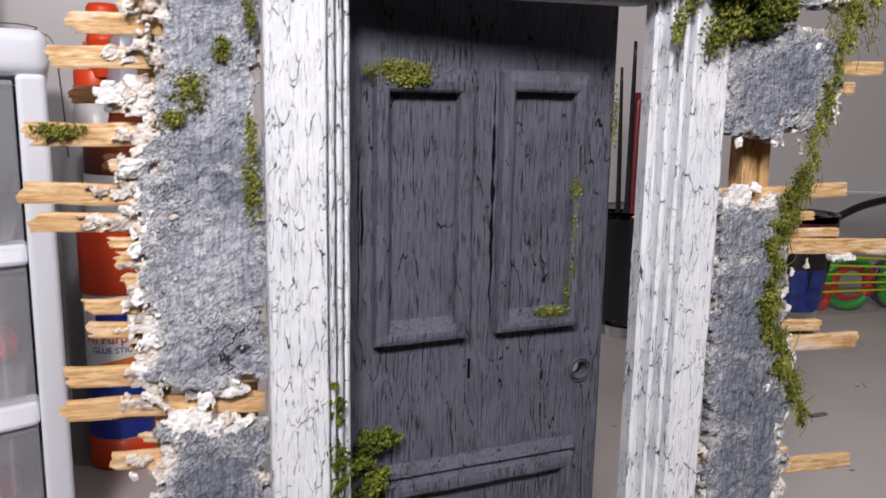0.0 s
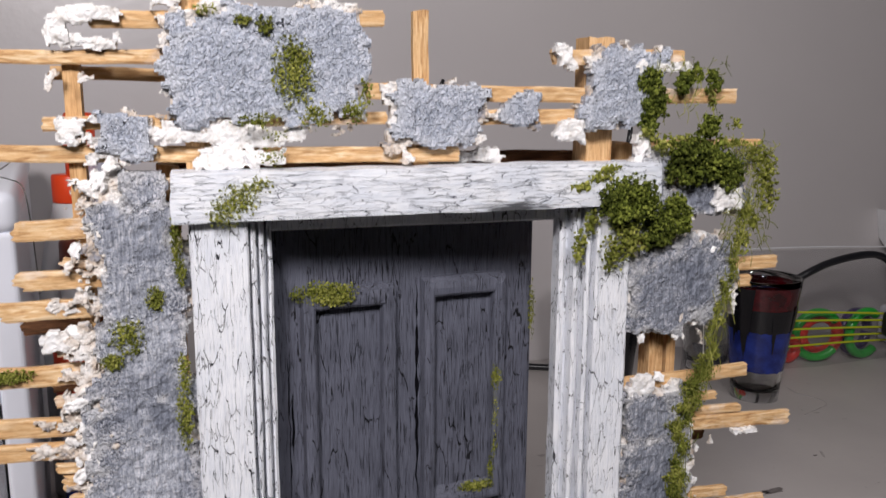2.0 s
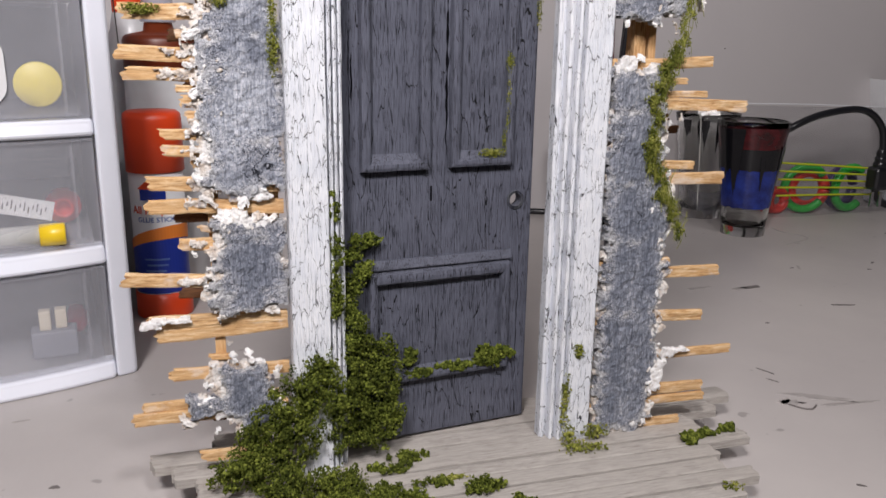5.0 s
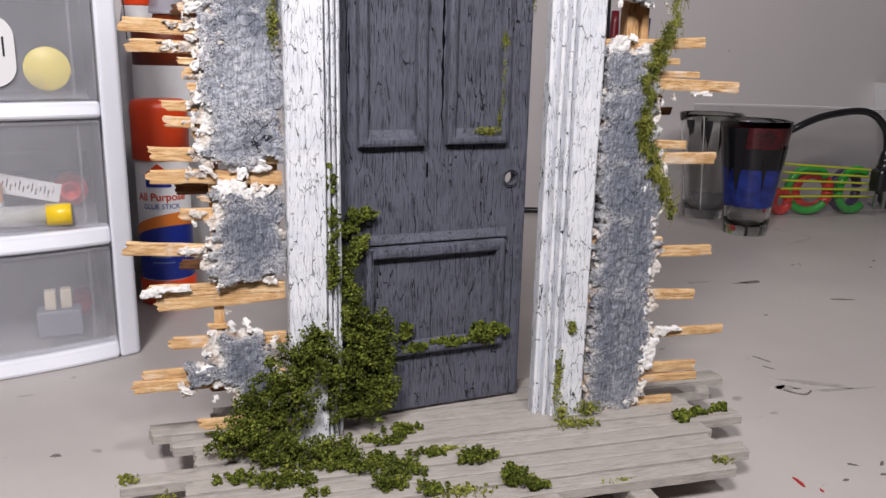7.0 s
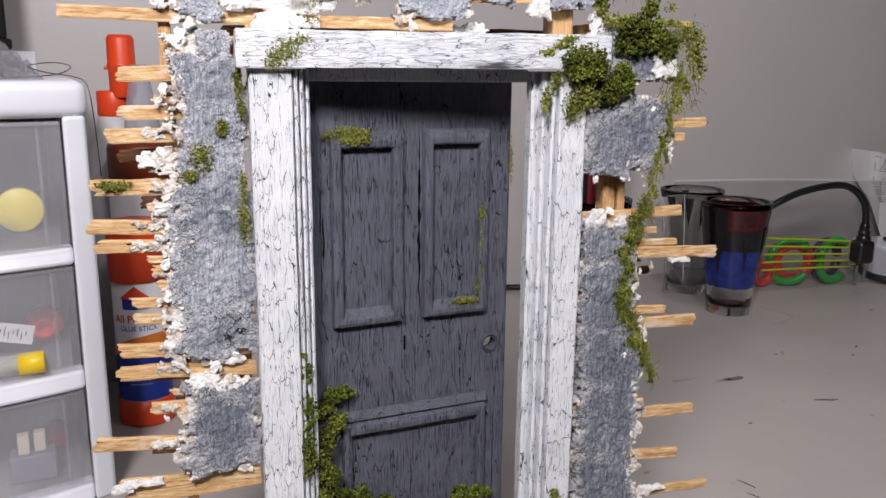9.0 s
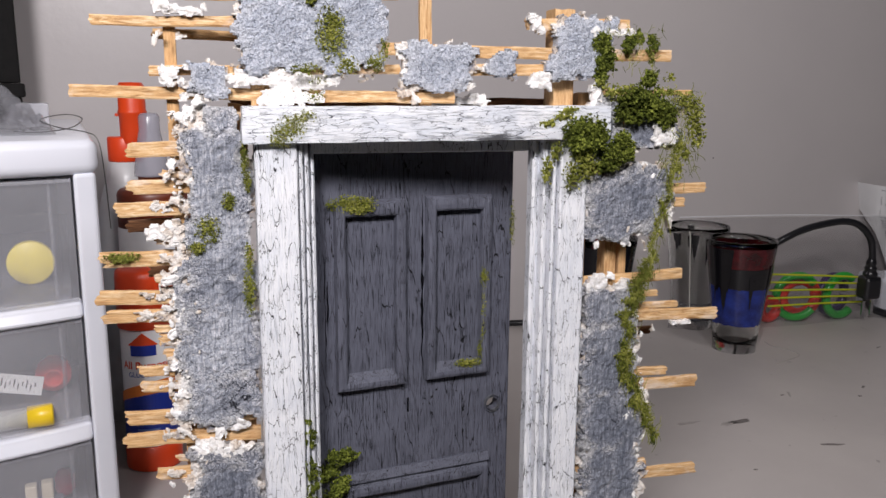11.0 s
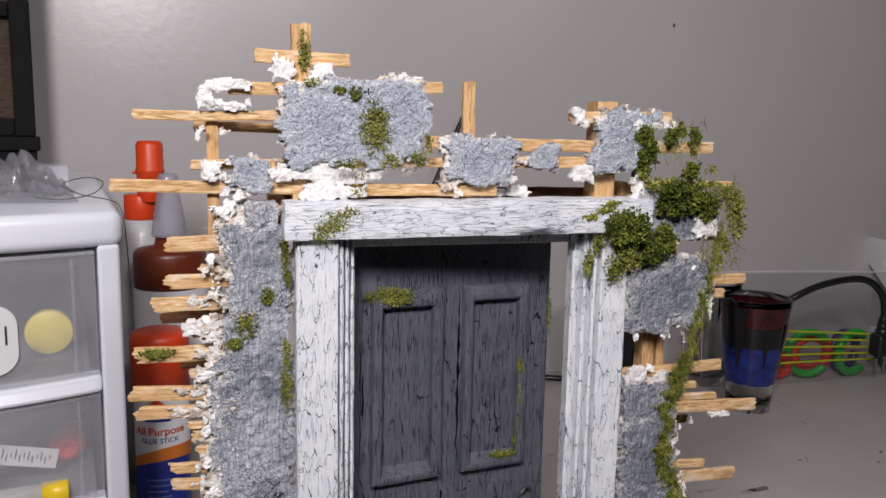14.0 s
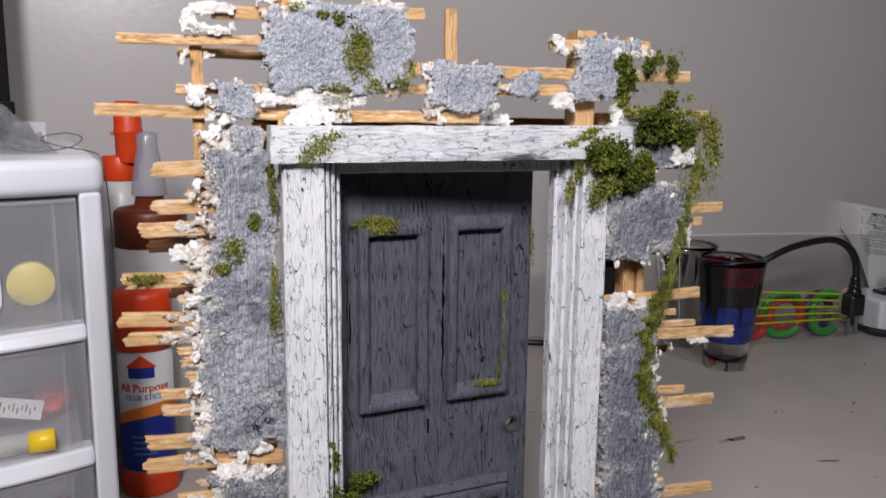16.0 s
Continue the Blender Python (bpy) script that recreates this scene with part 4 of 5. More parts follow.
crumbs("moss_clump", [(-74, -20, 8.5, 9, 4, 1.6, 170), (-60, -24, 8.5, 10, 5, 2.0, 260), (-44, -18, 8.5, 10, 4, 1.6, 200), (-32, -20, 8.8, 10, 6, 2.4, 320), (-28, -34, 8.6, 5, 7, 2.0, 200), (-14, 2, 8.5, 9, 3, 1.8, 160), (-24, -4, 8.4, 9, 3, 1.6, 160), (-19, -26, 8.6, 5, 7, 1.8, 160), (-12, -18, 8.4, 7, 2.6, 1.6, 110), (4, -25, 9, 7, 3.0, 2.4, 220), (13, -40, 9, 5, 6, 2.4, 220), (18, -47, 8.6, 4, 3, 1.8, 110), (-16, -40, 8.4, 6, 5, 1.4, 120), (-52, -34, 8.2, 5, 3, 1.2, 60)], MOSS, door_way, 3, "green moss on the porch boards")
crumbs("moss_clump", [(-110, -11, 7.6, 4, 3, 1.0, 60), (-98, -26, 7.6, 4, 4, 1.0, 80), (-96, -34, 7.4, 3, 6, 0.8, 60), (-6, -15, 7.6, 8, 2, 0.7, 110), (-6, -44, 7.6, 10, 4, 0.7, 140), (50, -8, 8, 9, 4, 1.2, 160), (45, -4, 12, 3, 1.5, 5, 100), (44.5, -1, 24, 1.7, 1.2, 12, 130), (49, -0.6, 44, 2.2, 1, 3, 70), (57, -2, 11, 5, 3, 3, 140), (46, -48, 6.6, 7, 1.4, 0.6, 60), (88, -45, 7.4, 4, 3, 0.6, 50)], MOSS_LIGHT, door_way, 4, "short bright moss on boards and casing", size=(0.28, 0.60), knots=False)
crumbs("moss_clump", [(100, -10, 8.2, 9, 2.2, 1.3, 170), (92, -13, 8.2, 3, 3, 1.4, 80), (112, -8, 8.0, 5, 2, 1.0, 80)], MOSS, door_way, 5, "green moss on a board end", size=(0.4, 0.9))
# on the door
crumbs("moss_clump", [(-25, 13.5, 176.6, 6.5, 1.3, 2.8, 700), (-19, 14.0, 177, 4, 1, 2, 160), (-21, 13.4, 174.8, 4.4, 1.0, 1.5, 300)], MOSS_LIGHT, door_way, 6, "bright moss on the door's top rail", size=(0.16, 0.38), knots=False)
crumbs("moss_clump", [(25.4, 19.0, 148, 1.6, 0.7, 3.4, 150), (25.4, 19.2, 138, 0.9, 0.6, 9, 90), (25.2, 19.2, 127, 0.9, 0.6, 4, 60), (19.5, 18.6, 115.8, 5, 1, 1.5, 380), (24.2, 19.2, 120, 1.2, 0.8, 3.6, 80), (37, 22, 166, 0.9, 1.2, 8, 160)], MOSS_LIGHT, door_way, 7, "bright moss in the door panel", size=(0.13, 0.32), knots=False)
crumbs("moss_clump", [(20, 19, 37, 6, 1.6, 3.4, 260), (27, 20, 38, 4, 1.4, 2.4, 110), (6, 17.6, 35, 8, 1, 1.6, 150), (-7, 16, 34, 6, 1, 1.4, 80), (-12, 15.4, 41, 3, 1, 2.4, 60)], MOSS, door_way, 8, "green moss on the lower panel", size=(0.35, 0.85))
# over the lintel
crumbs("moss_clump", [(-48, -2.9, 200, 3.2, 0.5, 3.4, 150), (-44.5, -2.9, 203, 4.2, 0.5, 3.6, 230), (-40, -2.9, 206, 3, 0.5, 1.8, 80), (-37, 0, 212, 3.4, 1.4, 2.6, 60), (-36, 0, 217, 3, 1, 1.6, 30)], MOSS_LIGHT, door_way, 9, "bright moss creeping over the lintel", size=(0.14, 0.36), knots=False)
crumbs("moss_clump", [(48, -3.4, 201, 4, 2, 4, 150), (54, -3.8, 202.5, 4.6, 2.2, 3.6, 170), (52, -3.6, 197, 5.4, 2, 2.6, 150), (58, -3.4, 199, 2.6, 1.8, 3, 80),
    (70, -2.8, 212, 6, 2.6, 3.4, 220), (77, -2.6, 210, 6, 2.4, 4.4, 240), (83, -2, 206, 3.6, 2, 3.4, 120), (72, -2.4, 206, 5, 2.2, 2.4, 130), (66, -2.4, 207, 3, 1.8, 2.4, 80),
    (64, -1.8, 193, 4.6, 2, 3.8, 170), (61, -1.8, 189, 2.6, 1.6, 2.6, 70), (68, -1.8, 198, 4, 1.8, 2.4, 110), (70, -1.8, 194, 2.4, 1.6, 2.4, 60),
    (59, 0, 230, 2.6, 1.8, 3, 110), (60, 0, 225, 3.4, 1.8, 4, 150), (59, 0, 220, 2, 1.6, 2.6, 60), (77.5, 0, 218.6, 3, 1.8, 2.6, 130), (69, 0.5, 230, 2.2, 1.4, 2.6, 80), (78, 0.5, 230, 1.8, 1.2, 2.6, 60), (73, 0.5, 232.5, 1.4, 1, 2.2, 40)], MOSS, door_way, 10, "thick dark green moss at the lintel corner")
crumbs("moss_clump", [(54, -2.6, 189, 4.2, 1.6, 4.4, 190), (49, -2.2, 186, 3.6, 1.4, 4.6, 150), (52, -2.4, 193, 4, 1.4, 2, 90), (40, -1, 188, 1.8, 0.8, 5, 90), (43, -1, 194, 2, 0.8, 3.4, 70), (44, -2.8, 206, 3.4, 0.7, 1.5, 90), (39, -2.8, 203.6, 2.6, 0.6, 1.4, 60), (47, -2.8, 208, 3, 0.7, 1.2, 60),
    (63, -1.6, 214, 4, 1.4, 2.6, 130), (69, -1.4, 215, 4, 1.2, 1.6, 80), (58, -1.4, 217, 2, 1, 1.6, 40)], MOSS_LIGHT, door_way, 21, "olive moss fringe at the lintel corner", size=(0.26, 0.58), knots=False)
crumbs("moss_clump", [(96, 0, 205, 3.2, 2, 6.6, 230), (93, 0, 211, 4, 1.8, 3, 140), (98, 0, 199, 2.4, 1.6, 4, 110), (84, 0, 214, 6, 1.4, 1.2, 90), (93, 0, 193, 1.8, 1.4, 2.2, 60), (90, 0, 187, 2.4, 1.4, 3.4, 80), (85, 0, 219, 2, 1, 1.8, 30), (78, 0.5, 225, 1.2, 1, 2, 30)], MOSS_LIGHT, door_way, 11, "stringy yellow-green moss hanging from a lath", size=(0.24, 0.56), knots=False)
# trailing down the right side
trail = [(91, 196), (88.5, 186), (86, 176), (83.5, 165), (80.5, 155), (76.5, 145), (74, 134), (73, 122), (75, 112), (79, 103), (84, 93), (89, 84)]
vine = []
for k, (a, b) in enumerate(zip(trail, trail[1:])):
    for j in range(5):
        u = j / 5
        wide = (1.4 + 1.7 * (3 < k < 10)) * rng.uniform(0.45, 1.5)
        vine.append((a[0] + (b[0] - a[0]) * u + rng.uniform(-1.7, 1.7), rng.uniform(-1.2, 0.6), a[1] + (b[1] - a[1]) * u, wide, 1.2, rng.uniform(1.2, 2.6), int((28 + 10 * (3 < k < 10)) * wide)))
crumbs("moss_vine", vine, MOSS_LIGHT, door_way, 12, "trailing yellow-green moss vine", size=(0.13, 0.42), knots=False)
crumbs("moss_vine", [(x - 0.5, -0.6, z, w * 0.8, 1.3, 2.6, 40) for x, y, z, w, d, h, n in vine[22::2]], MOSS, door_way, 13, "darker moss along the vine", size=(0.2, 0.48), knots=False)
bm = bmesh.new()
for k in range(330):
    x, y, z, w, d, h, n = vine[rng.randrange(len(vine) - 2)]
    x0 = x + rng.uniform(-1.2, 1.2)
    x1, z1 = x0 + rng.uniform(-2.8, 2.8), z + rng.uniform(-9, 7)
    tube([(x0, y - rng.uniform(0, 1.5), z), ((x0 + x1) / 2 + rng.uniform(-1, 1), y - 1.2, (z + z1) / 2), (x1, y - rng.uniform(0, 2), z1)], rng.uniform(0.07, 0.14), 4, bm, 3)
for k in range(230):
    x, z = rng.uniform(84, 98), rng.uniform(188, 215)
    x1, z1 = x + rng.uniform(-3.5, 3.5), z + rng.uniform(-7, 4)
    tube([(x, 0, z), ((x + x1) / 2 + rng.uniform(-1, 1), -1.2, (z + z1) / 2), (x1, -0.5, z1)], rng.uniform(0.07, 0.13), 4, bm, 3)
for k in range(90):
    x, z = rng.uniform(60, 82), rng.uniform(222, 236)
    x1, z1 = x + rng.uniform(-2, 2), z + rng.uniform(-6, 4)
    tube([(x, 0.5, z), ((x + x1) / 2 + rng.uniform(-0.7, 0.7), -0.4, (z + z1) / 2), (x1, 0, z1)], rng.uniform(0.06, 0.11), 4, bm, 3)
part("moss_strand", bm, MOSS_LIGHT, door_way, "fine hanging moss strands")
crumbs("moss_clump", [(-31, 4.0, 231, 4.4, 1, 7.6, 520), (-37, 4, 241, 2, 0.8, 2, 80), (-42, 4, 242, 2, 0.8, 1, 60), (-27, 0, 221, 4, 1.2, 3, 120), (-40, 1, 220, 5, 1, 1.6, 90), (-18, 1, 222, 3, 1.2, 2.6, 90), (-15, 1, 226, 1.6, 1, 3.4, 60), (-52, 7.4, 253, 1.8, 0.8, 6, 160), (-50, 4, 244, 2.4, 1, 1.4, 40)], MOSS_LIGHT, door_way, 14, "bright moss on the upper plaster", size=(0.18, 0.46), knots=False)
crumbs("moss_clump", [(-70, 5.6, 171, 3.8, 0.7, 4.6, 240), (-63.6, 5.6, 179.6, 2.0, 0.9, 2.8, 170), (-73.6, 5.6, 165.5, 2.4, 1.0, 1.8, 150), (-58.4, 4, 193, 1.2, 1, 6, 170), (-57.8, 4, 186, 1.2, 1, 3, 100), (-58.4, 4, 152, 1.8, 1, 8, 300), (-58, 4, 162, 1.4, 1, 5, 110), (-96, 9.6, 162.6, 5, 0.7, 1.7, 260)], MOSS_LIGHT, door_way, 15, "bright moss specks on the plaster", size=(0.16, 0.42), knots=False)

# ---- small helpers for the things on the table ----


def letters(words, size, bold=0.0):
    """The flat mesh of a line of writing, in millimetres, its middle at the origin, in the xz plane facing -y."""
    cu = bpy.data.curves.new("writing", "FONT")
    cu.body, cu.size, cu.align_x, cu.align_y, cu.offset, cu.extrude = words, size, "CENTER", "CENTER", bold, 0.05
    ob = bpy.data.objects.new("writing", cu)
    scene.collection.objects.link(ob)
    dg = bpy.context.evaluated_depsgraph_get()
    me = bpy.data.meshes.new_from_object(ob.evaluated_get(dg))
    bpy.data.objects.remove(ob)
    bpy.data.curves.remove(cu)
    bm = bmesh.new()
    bm.from_mesh(me)
    bpy.data.meshes.remove(me)
    for v in bm.verts:
        v.co = Vector((v.co.x, -v.co.z, v.co.y))
    return bm


def wrap(bm, radius, angle, z):
    """Bend a flat bmesh round an upright cylinder, its middle at that angle (degrees) and height."""
    for v in bm.verts:
        a = radians(angle) + v.co.x / radius
        r = radius - v.co.y
        v.co = Vector((r * math.cos(a), r * math.sin(a), v.co.z + z))
    return bm


def shell(radius, a0, a1, z_low, z_high, thick=0.25, steps=24):
    """A thin curved label on a cylinder; z_low and z_high are functions of 0..1 across it."""
    bm = bmesh.new()
    rows = []
    for k in range(steps + 1):
        u = k / steps
        a = radians(a0 + (a1 - a0) * u)
        c, s = math.cos(a), math.sin(a)
        lo, hi = z_low(u), z_high(u)
        rows.append([bm.verts.new(((radius + t) * c, (radius + t) * s, z)) for t, z in ((0, lo), (thick, lo), (thick, hi), (0, hi))])
    for a, b in zip(rows, rows[1:]):
        for i in range(4):
            n = (i + 1) % 4
            bm.faces.new([a[i], a[n], b[n], b[i]])
    bm.faces.new(rows[0])
    bm.faces.new(rows[-1][::-1])
    return bm


# ---- the drawer unit ----
UNIT_RZ = 9.0
unit = thing("drawer_unit", "small white plastic unit of three frosted drawers", "drawers", (-118, 140, 0), UNIT_RZ)
W, D = 172, 285


def bowed(bm):
    """Bend the front of the unit gently outwards."""
    for k in range(1, 16):
        bmesh.ops.bisect_plane(bm, geom=bm.verts[:] + bm.edges[:] + bm.faces[:], plane_co=(-W * k / 16, 0, 0), plane_no=(1, 0, 0))
    for v in bm.verts:
        u = min(1, max(0, -v.co.x / W))
        v.co.y -= 60 * u * (1 - u) * max(0, 1 - max(0, v.co.y) / D)
    return bm


part("side_panel", box(-9.5, 0, 8, D, 0, 182, 2.5, 3), WHITE_PLASTIC, unit)
part("side_panel", box(-W, -W + 9.5, 8, D, 0, 182, 2.5, 3), WHITE_PLASTIC, unit)
part("back_panel", box(-W + 9.6, -9.6, D - 3, D, 4, 182, 0.6), WHITE_PLASTIC, unit)
part("lid", bowed(box(-W - 1, 1.4, -1, D + 2, 182.2, 198, 4.6, 4)), WHITE_PLASTIC, unit, "white lid with rounded edges", True)
for x0 in (-9.5, -W):
    part("front_post", bowed(box(x0, x0 + 9.5, 0, 7.9, 0, 183, 1.8, 3)), WHITE_PLASTIC, unit)
for z0, z1 in ((0, 8.2), (57.5, 66.0), (116.8, 124.4)):
    bm = box(-W + 9.6, -9.6, 0, 12, z0, z1, 2.0, 3)
    for v in bm.verts:
        v.co.y += 1.6 * (v.co.z > (z0 + z1) / 2)
    part("cross_bar", bowed(bm), WHITE_PLASTIC, unit)
for z0, z1 in ((8.8, 56.6), (66.6, 116.0), (125.0, 180.6)):
    dr = part("drawer", bowed(box(-W + 10.4, -10.4, 3.0, 4.4, z0, z1, 0.6)), FROSTED, unit, "frosted see-through drawer front")
    part("drawer_rim", bowed(box(-W + 10.4, -10.4, 2.2, 9, z1 - 1.6, z1 + 0.2, 0.5)), FROSTED, dr)
    part("drawer_floor", bowed(box(-W + 14, -14, 4.6, D - 8, z0 + 0.8, z0 + 2.2)), FROSTED, dr)
    for xs in (-W + 14, -20.4):
        part("drawer_side", bowed(box(xs, xs + 1.2, 4.8, D - 8, z0 + 2.4, z1 - 2)), FROSTED, dr)
    part("drawer_back", box(-W + 15.4, -20.6, D - 8, D - 6.8, z0 + 2.4, z1 - 2), FROSTED, dr)
st = box(-84, -41.5, 2.2, 2.8, 131, 161)
bmesh.ops.bevel(st, geom=[e for e in st.edges if abs(e.verts[0].co.y - e.verts[1].co.y) > 0.1], offset=9, segments=6, affect="EDGES", profile=0.5)
sticker = part("sticker", bowed(st), LABEL_WHITE, unit, "white rounded sticker on the top drawer")
for x0, x1, z0, z1 in ((-46.2, -45.4, 144, 152), (-52.6, -52.2, 145, 155), (-48.9, -48.5, 145, 155), (-52.6, -48.5, 144.6, 145), (-52.6, -48.5, 155, 155.4), (-51.6, -49.4, 146.5, 153.5), (-51.8, -49.2, 134, 135.4), (-51.8, -49.2, 136, 137.4), (-51.8, -49.2, 138, 139.4), (-51.8, -49.2, 140, 141.4), (-56.8, -55.6, 134, 157), (-59.6, -58.8, 136, 150)):
    part("print_line", bowed(box(x0, x1, 1.85, 2.1, z0, z1)), INK, sticker)

M_UNIT = pose(-0.118, 0.140, 0, 0, 0, UNIT_RZ)


def inside(name, bm, material, label, category, x, y, z, rx=0, ry=0, rz=0, smooth=True):
    """A loose thing kept in or on the drawer unit, placed in the unit's own directions."""
    ob = part(name, bm, material, None, "", smooth)
    u = min(1, max(0, -x / W))
    y -= 60 * u * (1 - u)
    ob.matrix_world = M_UNIT @ pose(x * MM, y * MM, z * MM, rx, ry, rz)
    return tagged(ob, label, category)


disc = lathe([(0, 0), (9.7, 0), (10.4, 0.7), (10.4, 5.5), (9.9, 6), (0, 6)], 40)
inside("jar_lid", disc, YELLOW, "round pale yellow jar lid inside a frosted drawer", "lid", -30.6, 46, 137.7, 90)
red_cap = lathe([(0, 0), (7.9, 0), (8.3, 1), (8.3, 9), (5.0, 9.2), (5.0, 14), (3.3, 14), (3.3, 9), (0, 9)], 32)
inside("spool", red_cap, RED, "round red plastic spool inside a frosted drawer", "spool", -25.4, 57, 77.5, 90)
tb = lathe([(0, 0), (4.3, 0), (4.6, 0.6), (4.6, 40), (0, 40)], 28)
tube_thing = inside("glue_tube", tb, clear("clear_tube", lin(210, 210, 206), 0.75, 0.25), "clear tube with a yellow cap lying in a drawer", "tube", -76, 11, 73.7, 0, 90)
cap = lathe([(0, 40.1), (5.0, 40.1), (5.0, 50), (4.4, 50.6), (0, 50.6)], 28)
part("cap", cap, STRONG_YELLOW, tube_thing, "yellow screw cap", True)
slip = inside("printed_slip", box(0, 30, -0.3, 0.3, 0, 9, 0.1), PAPER, "white slip of paper with small print in a drawer", "paper", -60, 34, 82, -10, 14, 0, False)
for k in range(14):
    part("print_line", box(3 + k * 1.8, 3.5 + k * 1.8, -0.42, -0.32, 2 + (k * 5 % 3), 5 + (k * 7 % 3)), INK, slip)
carton = inside("carton", box(0, 44, 0, 12, 0, 9, 0.6), LABEL_WHITE, "small orange and white cardboard carton in a drawer", "carton", -98, 22, 69, 0, 0, 0, False)
part("orange_band", box(0, 44, 0.2, 12, 9.1, 17, 0.6), plain("orange_card", lin(226, 150, 70), 0.6), carton, "orange and yellow printed upper half")
part("print_line", box(18, 40, -0.15, 0.1, 4, 6.4), INK, carton)
for k in range(2):
    inside("wooden_peg", box(0, 5, 0, 6, 0, 9.5, 0.7), plain("cream_wood", lin(214, 202, 178), 0.6) if k == 0 else bpy.data.materials["cream_wood"], "small cream block standing in the lowest drawer", "block", -41 + 7 * k, 20, 11.2 + 13, 0, 0, 0, False)
inside("block_tray", box(-2, 18, -2, 10, 0, 13, 1), plain("grey_plastic_tray", lin(120, 122, 132), 0.5), "small grey plastic tray in the lowest drawer", "tray", -43, 20, 11.1, 0, 0, 0, False)
inside("red_bead", lathe([(0, 0), (3.4, 0.6), (4.8, 3.4), (4.8, 10), (3.2, 13.6), (0, 14)], 28), plain("crimson_plastic", lin(206, 46, 74), 0.35), "crimson plastic bottle cap in the lowest drawer", "cap", -24.5, 50, 11.1)

# things on the lid
mini = thing("miniature_window", "black framed miniature window with aged brown boards", "miniature model", (-196, 398, 198), 9)
for x0, x1, z0, z1 in ((-13, 0, 26, 228), (-118, -105, 26, 228), (-104.8, -13.2, 26, 38.5), (-104.8, -13.2, 108, 118), (-104.8, -13.2, 213, 228), (-64, -55, 38.7, 107.8), (-64, -55, 118.2, 212.8)):
    part("frame_bar", box(x0, x1, 0, 11, z0, z1, 1), BLACK_WOOD, mini)
part("sill", box(-121, 2.5, -4, 15, 16, 25.8, 1.2), BLACK_WOOD, mini, "black window sill")
part("foot", box(-121, 0, 0, 15, 0, 15.8, 0.6), BLACK_WOOD, mini, "black base board")
for k in range(8):
    x0 = -104.5 + k * 11.5
    part("board", bar(174, 5.3, 2.4, rng, 1, 1), BROWN_BOARD, mini, "aged brown board").matrix_basis = pose((x0 + 5.5) * MM, 7.5 * MM, 38.6 * MM, 0, -90, 0)


def crumple(seed, w, d, h, n=44):
    """A crumpled sheet of film."""
    bm = bmesh.new()
    g = {}
    for i in range(n + 1):
        for j in range(n + 1):
            u, v = i / n, j / n
            q = Vector((u * 4, v * 4, seed))
            cell = noise.voronoi(q * 1.3)[0]
            ridge = 1 - abs(noise.noise(q)) * 1.6 - abs(noise.noise(q * 2.3)) * 0.8
            e = math.sin(math.pi * u) ** 0.6 * math.sin(math.pi * v) ** 0.6
            g[i, j] = bm.verts.new((w * (u - 0.5) + 4 * noise.noise(q + Vector((5, 0, 0))), d * (v - 0.5) + 4 * noise.noise(q + Vector((0, 5, 0))), max(0.2, h * e * (0.25 + 0.35 * ridge + 1.1 * (cell[1] - cell[0])))))
    for i in range(n):
        for j in range(n):
            bm.faces.new([g[i, j], g[i + 1, j], g[i + 1, j + 1], g[i, j + 1]])
    return bm


film_m = clear("crumpled_clear_film", lin(140, 140, 146), 0.42, 0.14, 0.8)
inside("crumpled_bag", crumple(3.3, 62, 62, 22), film_m, "crumpled clear plastic bag lying on the drawer unit", "plastic bag", -46, 84, 198.2, 0, 0, 0, False)
inside("clear_box", box(-8, 8, -14, 14, 0, 14, 1), clear("clear_box_plastic", lin(226, 227, 236), 0.35, 0.15, 0.8), "small clear plastic box on the drawer unit", "box", -26, 118, 198.2, 0, 0, 0, False)
inside("wire_loop", tube([(-34, 60, 0.6), (-22, 44, 0.8), (-8, 56, 2.4), (-2, 84, 6), (-10, 92, 8), (-22, 70, 6), (-14, 46, 3), (-2, 36, 1.0), (3.2, 32, -3), (5, 30, -20), (6, 30, -46)], 0.28, 6), WIRE, "loop of thin grey wire on the drawer unit", "wire", 0, 0, 198.4)

# ---- the glue stick and the bottles behind the laths ----
glue = thing("glue_stick", "large glue stick with orange cap and white and blue label", "glue stick", (-108, 231, 0))
part("body", lathe([(0, 0), (14.6, 0), (15.2, 0.6), (15.2, 15), (15.0, 15.4), (15.0, 88), (0, 88)], 48), LABEL_WHITE, glue, "white label round the barrel", True)
part("base", lathe([(15.3, 0.3), (15.9, 0.6), (16.0, 1.4), (16.0, 15.2), (15.3, 15.6)], 48), ORANGE, glue, "orange twist base", True)
part("cap", lathe([(15.2, 86), (16.0, 86.2), (16.0, 115), (15.4, 118.4), (13.4, 119.8), (0, 120.2)], 48), ORANGE, glue, "orange cap", True)
part("blue_band", shell(15.05, -175, -5, lambda u: 16, lambda u: 46 + 6 * u - 5 * (2 * u - 1) ** 2), BLUE, glue, "blue lower label")
part("orange_band", shell(15.3, -175, -5, lambda u: 45 + 6 * u - 5 * (2 * u - 1) ** 2, lambda u: 50.5 + 9 * u - 5 * (2 * u - 1) ** 2), LABEL_ORANGE, glue, "orange stripe")
ang = -97
part("emblem", shell(15.1, ang - 27, ang + 27, lambda u: 71, lambda u: 78, 0.3), BLUE, glue, "blue and orange emblem")
part("emblem_roof", shell(15.15, ang - 31, ang + 31, lambda u: 77.2, lambda u: 77.6 + 7 * (1 - abs(2 * u - 1)), 0.35), ORANGE, glue)
RED_INK = plain("red_print", lin(214, 84, 52), 0.4)
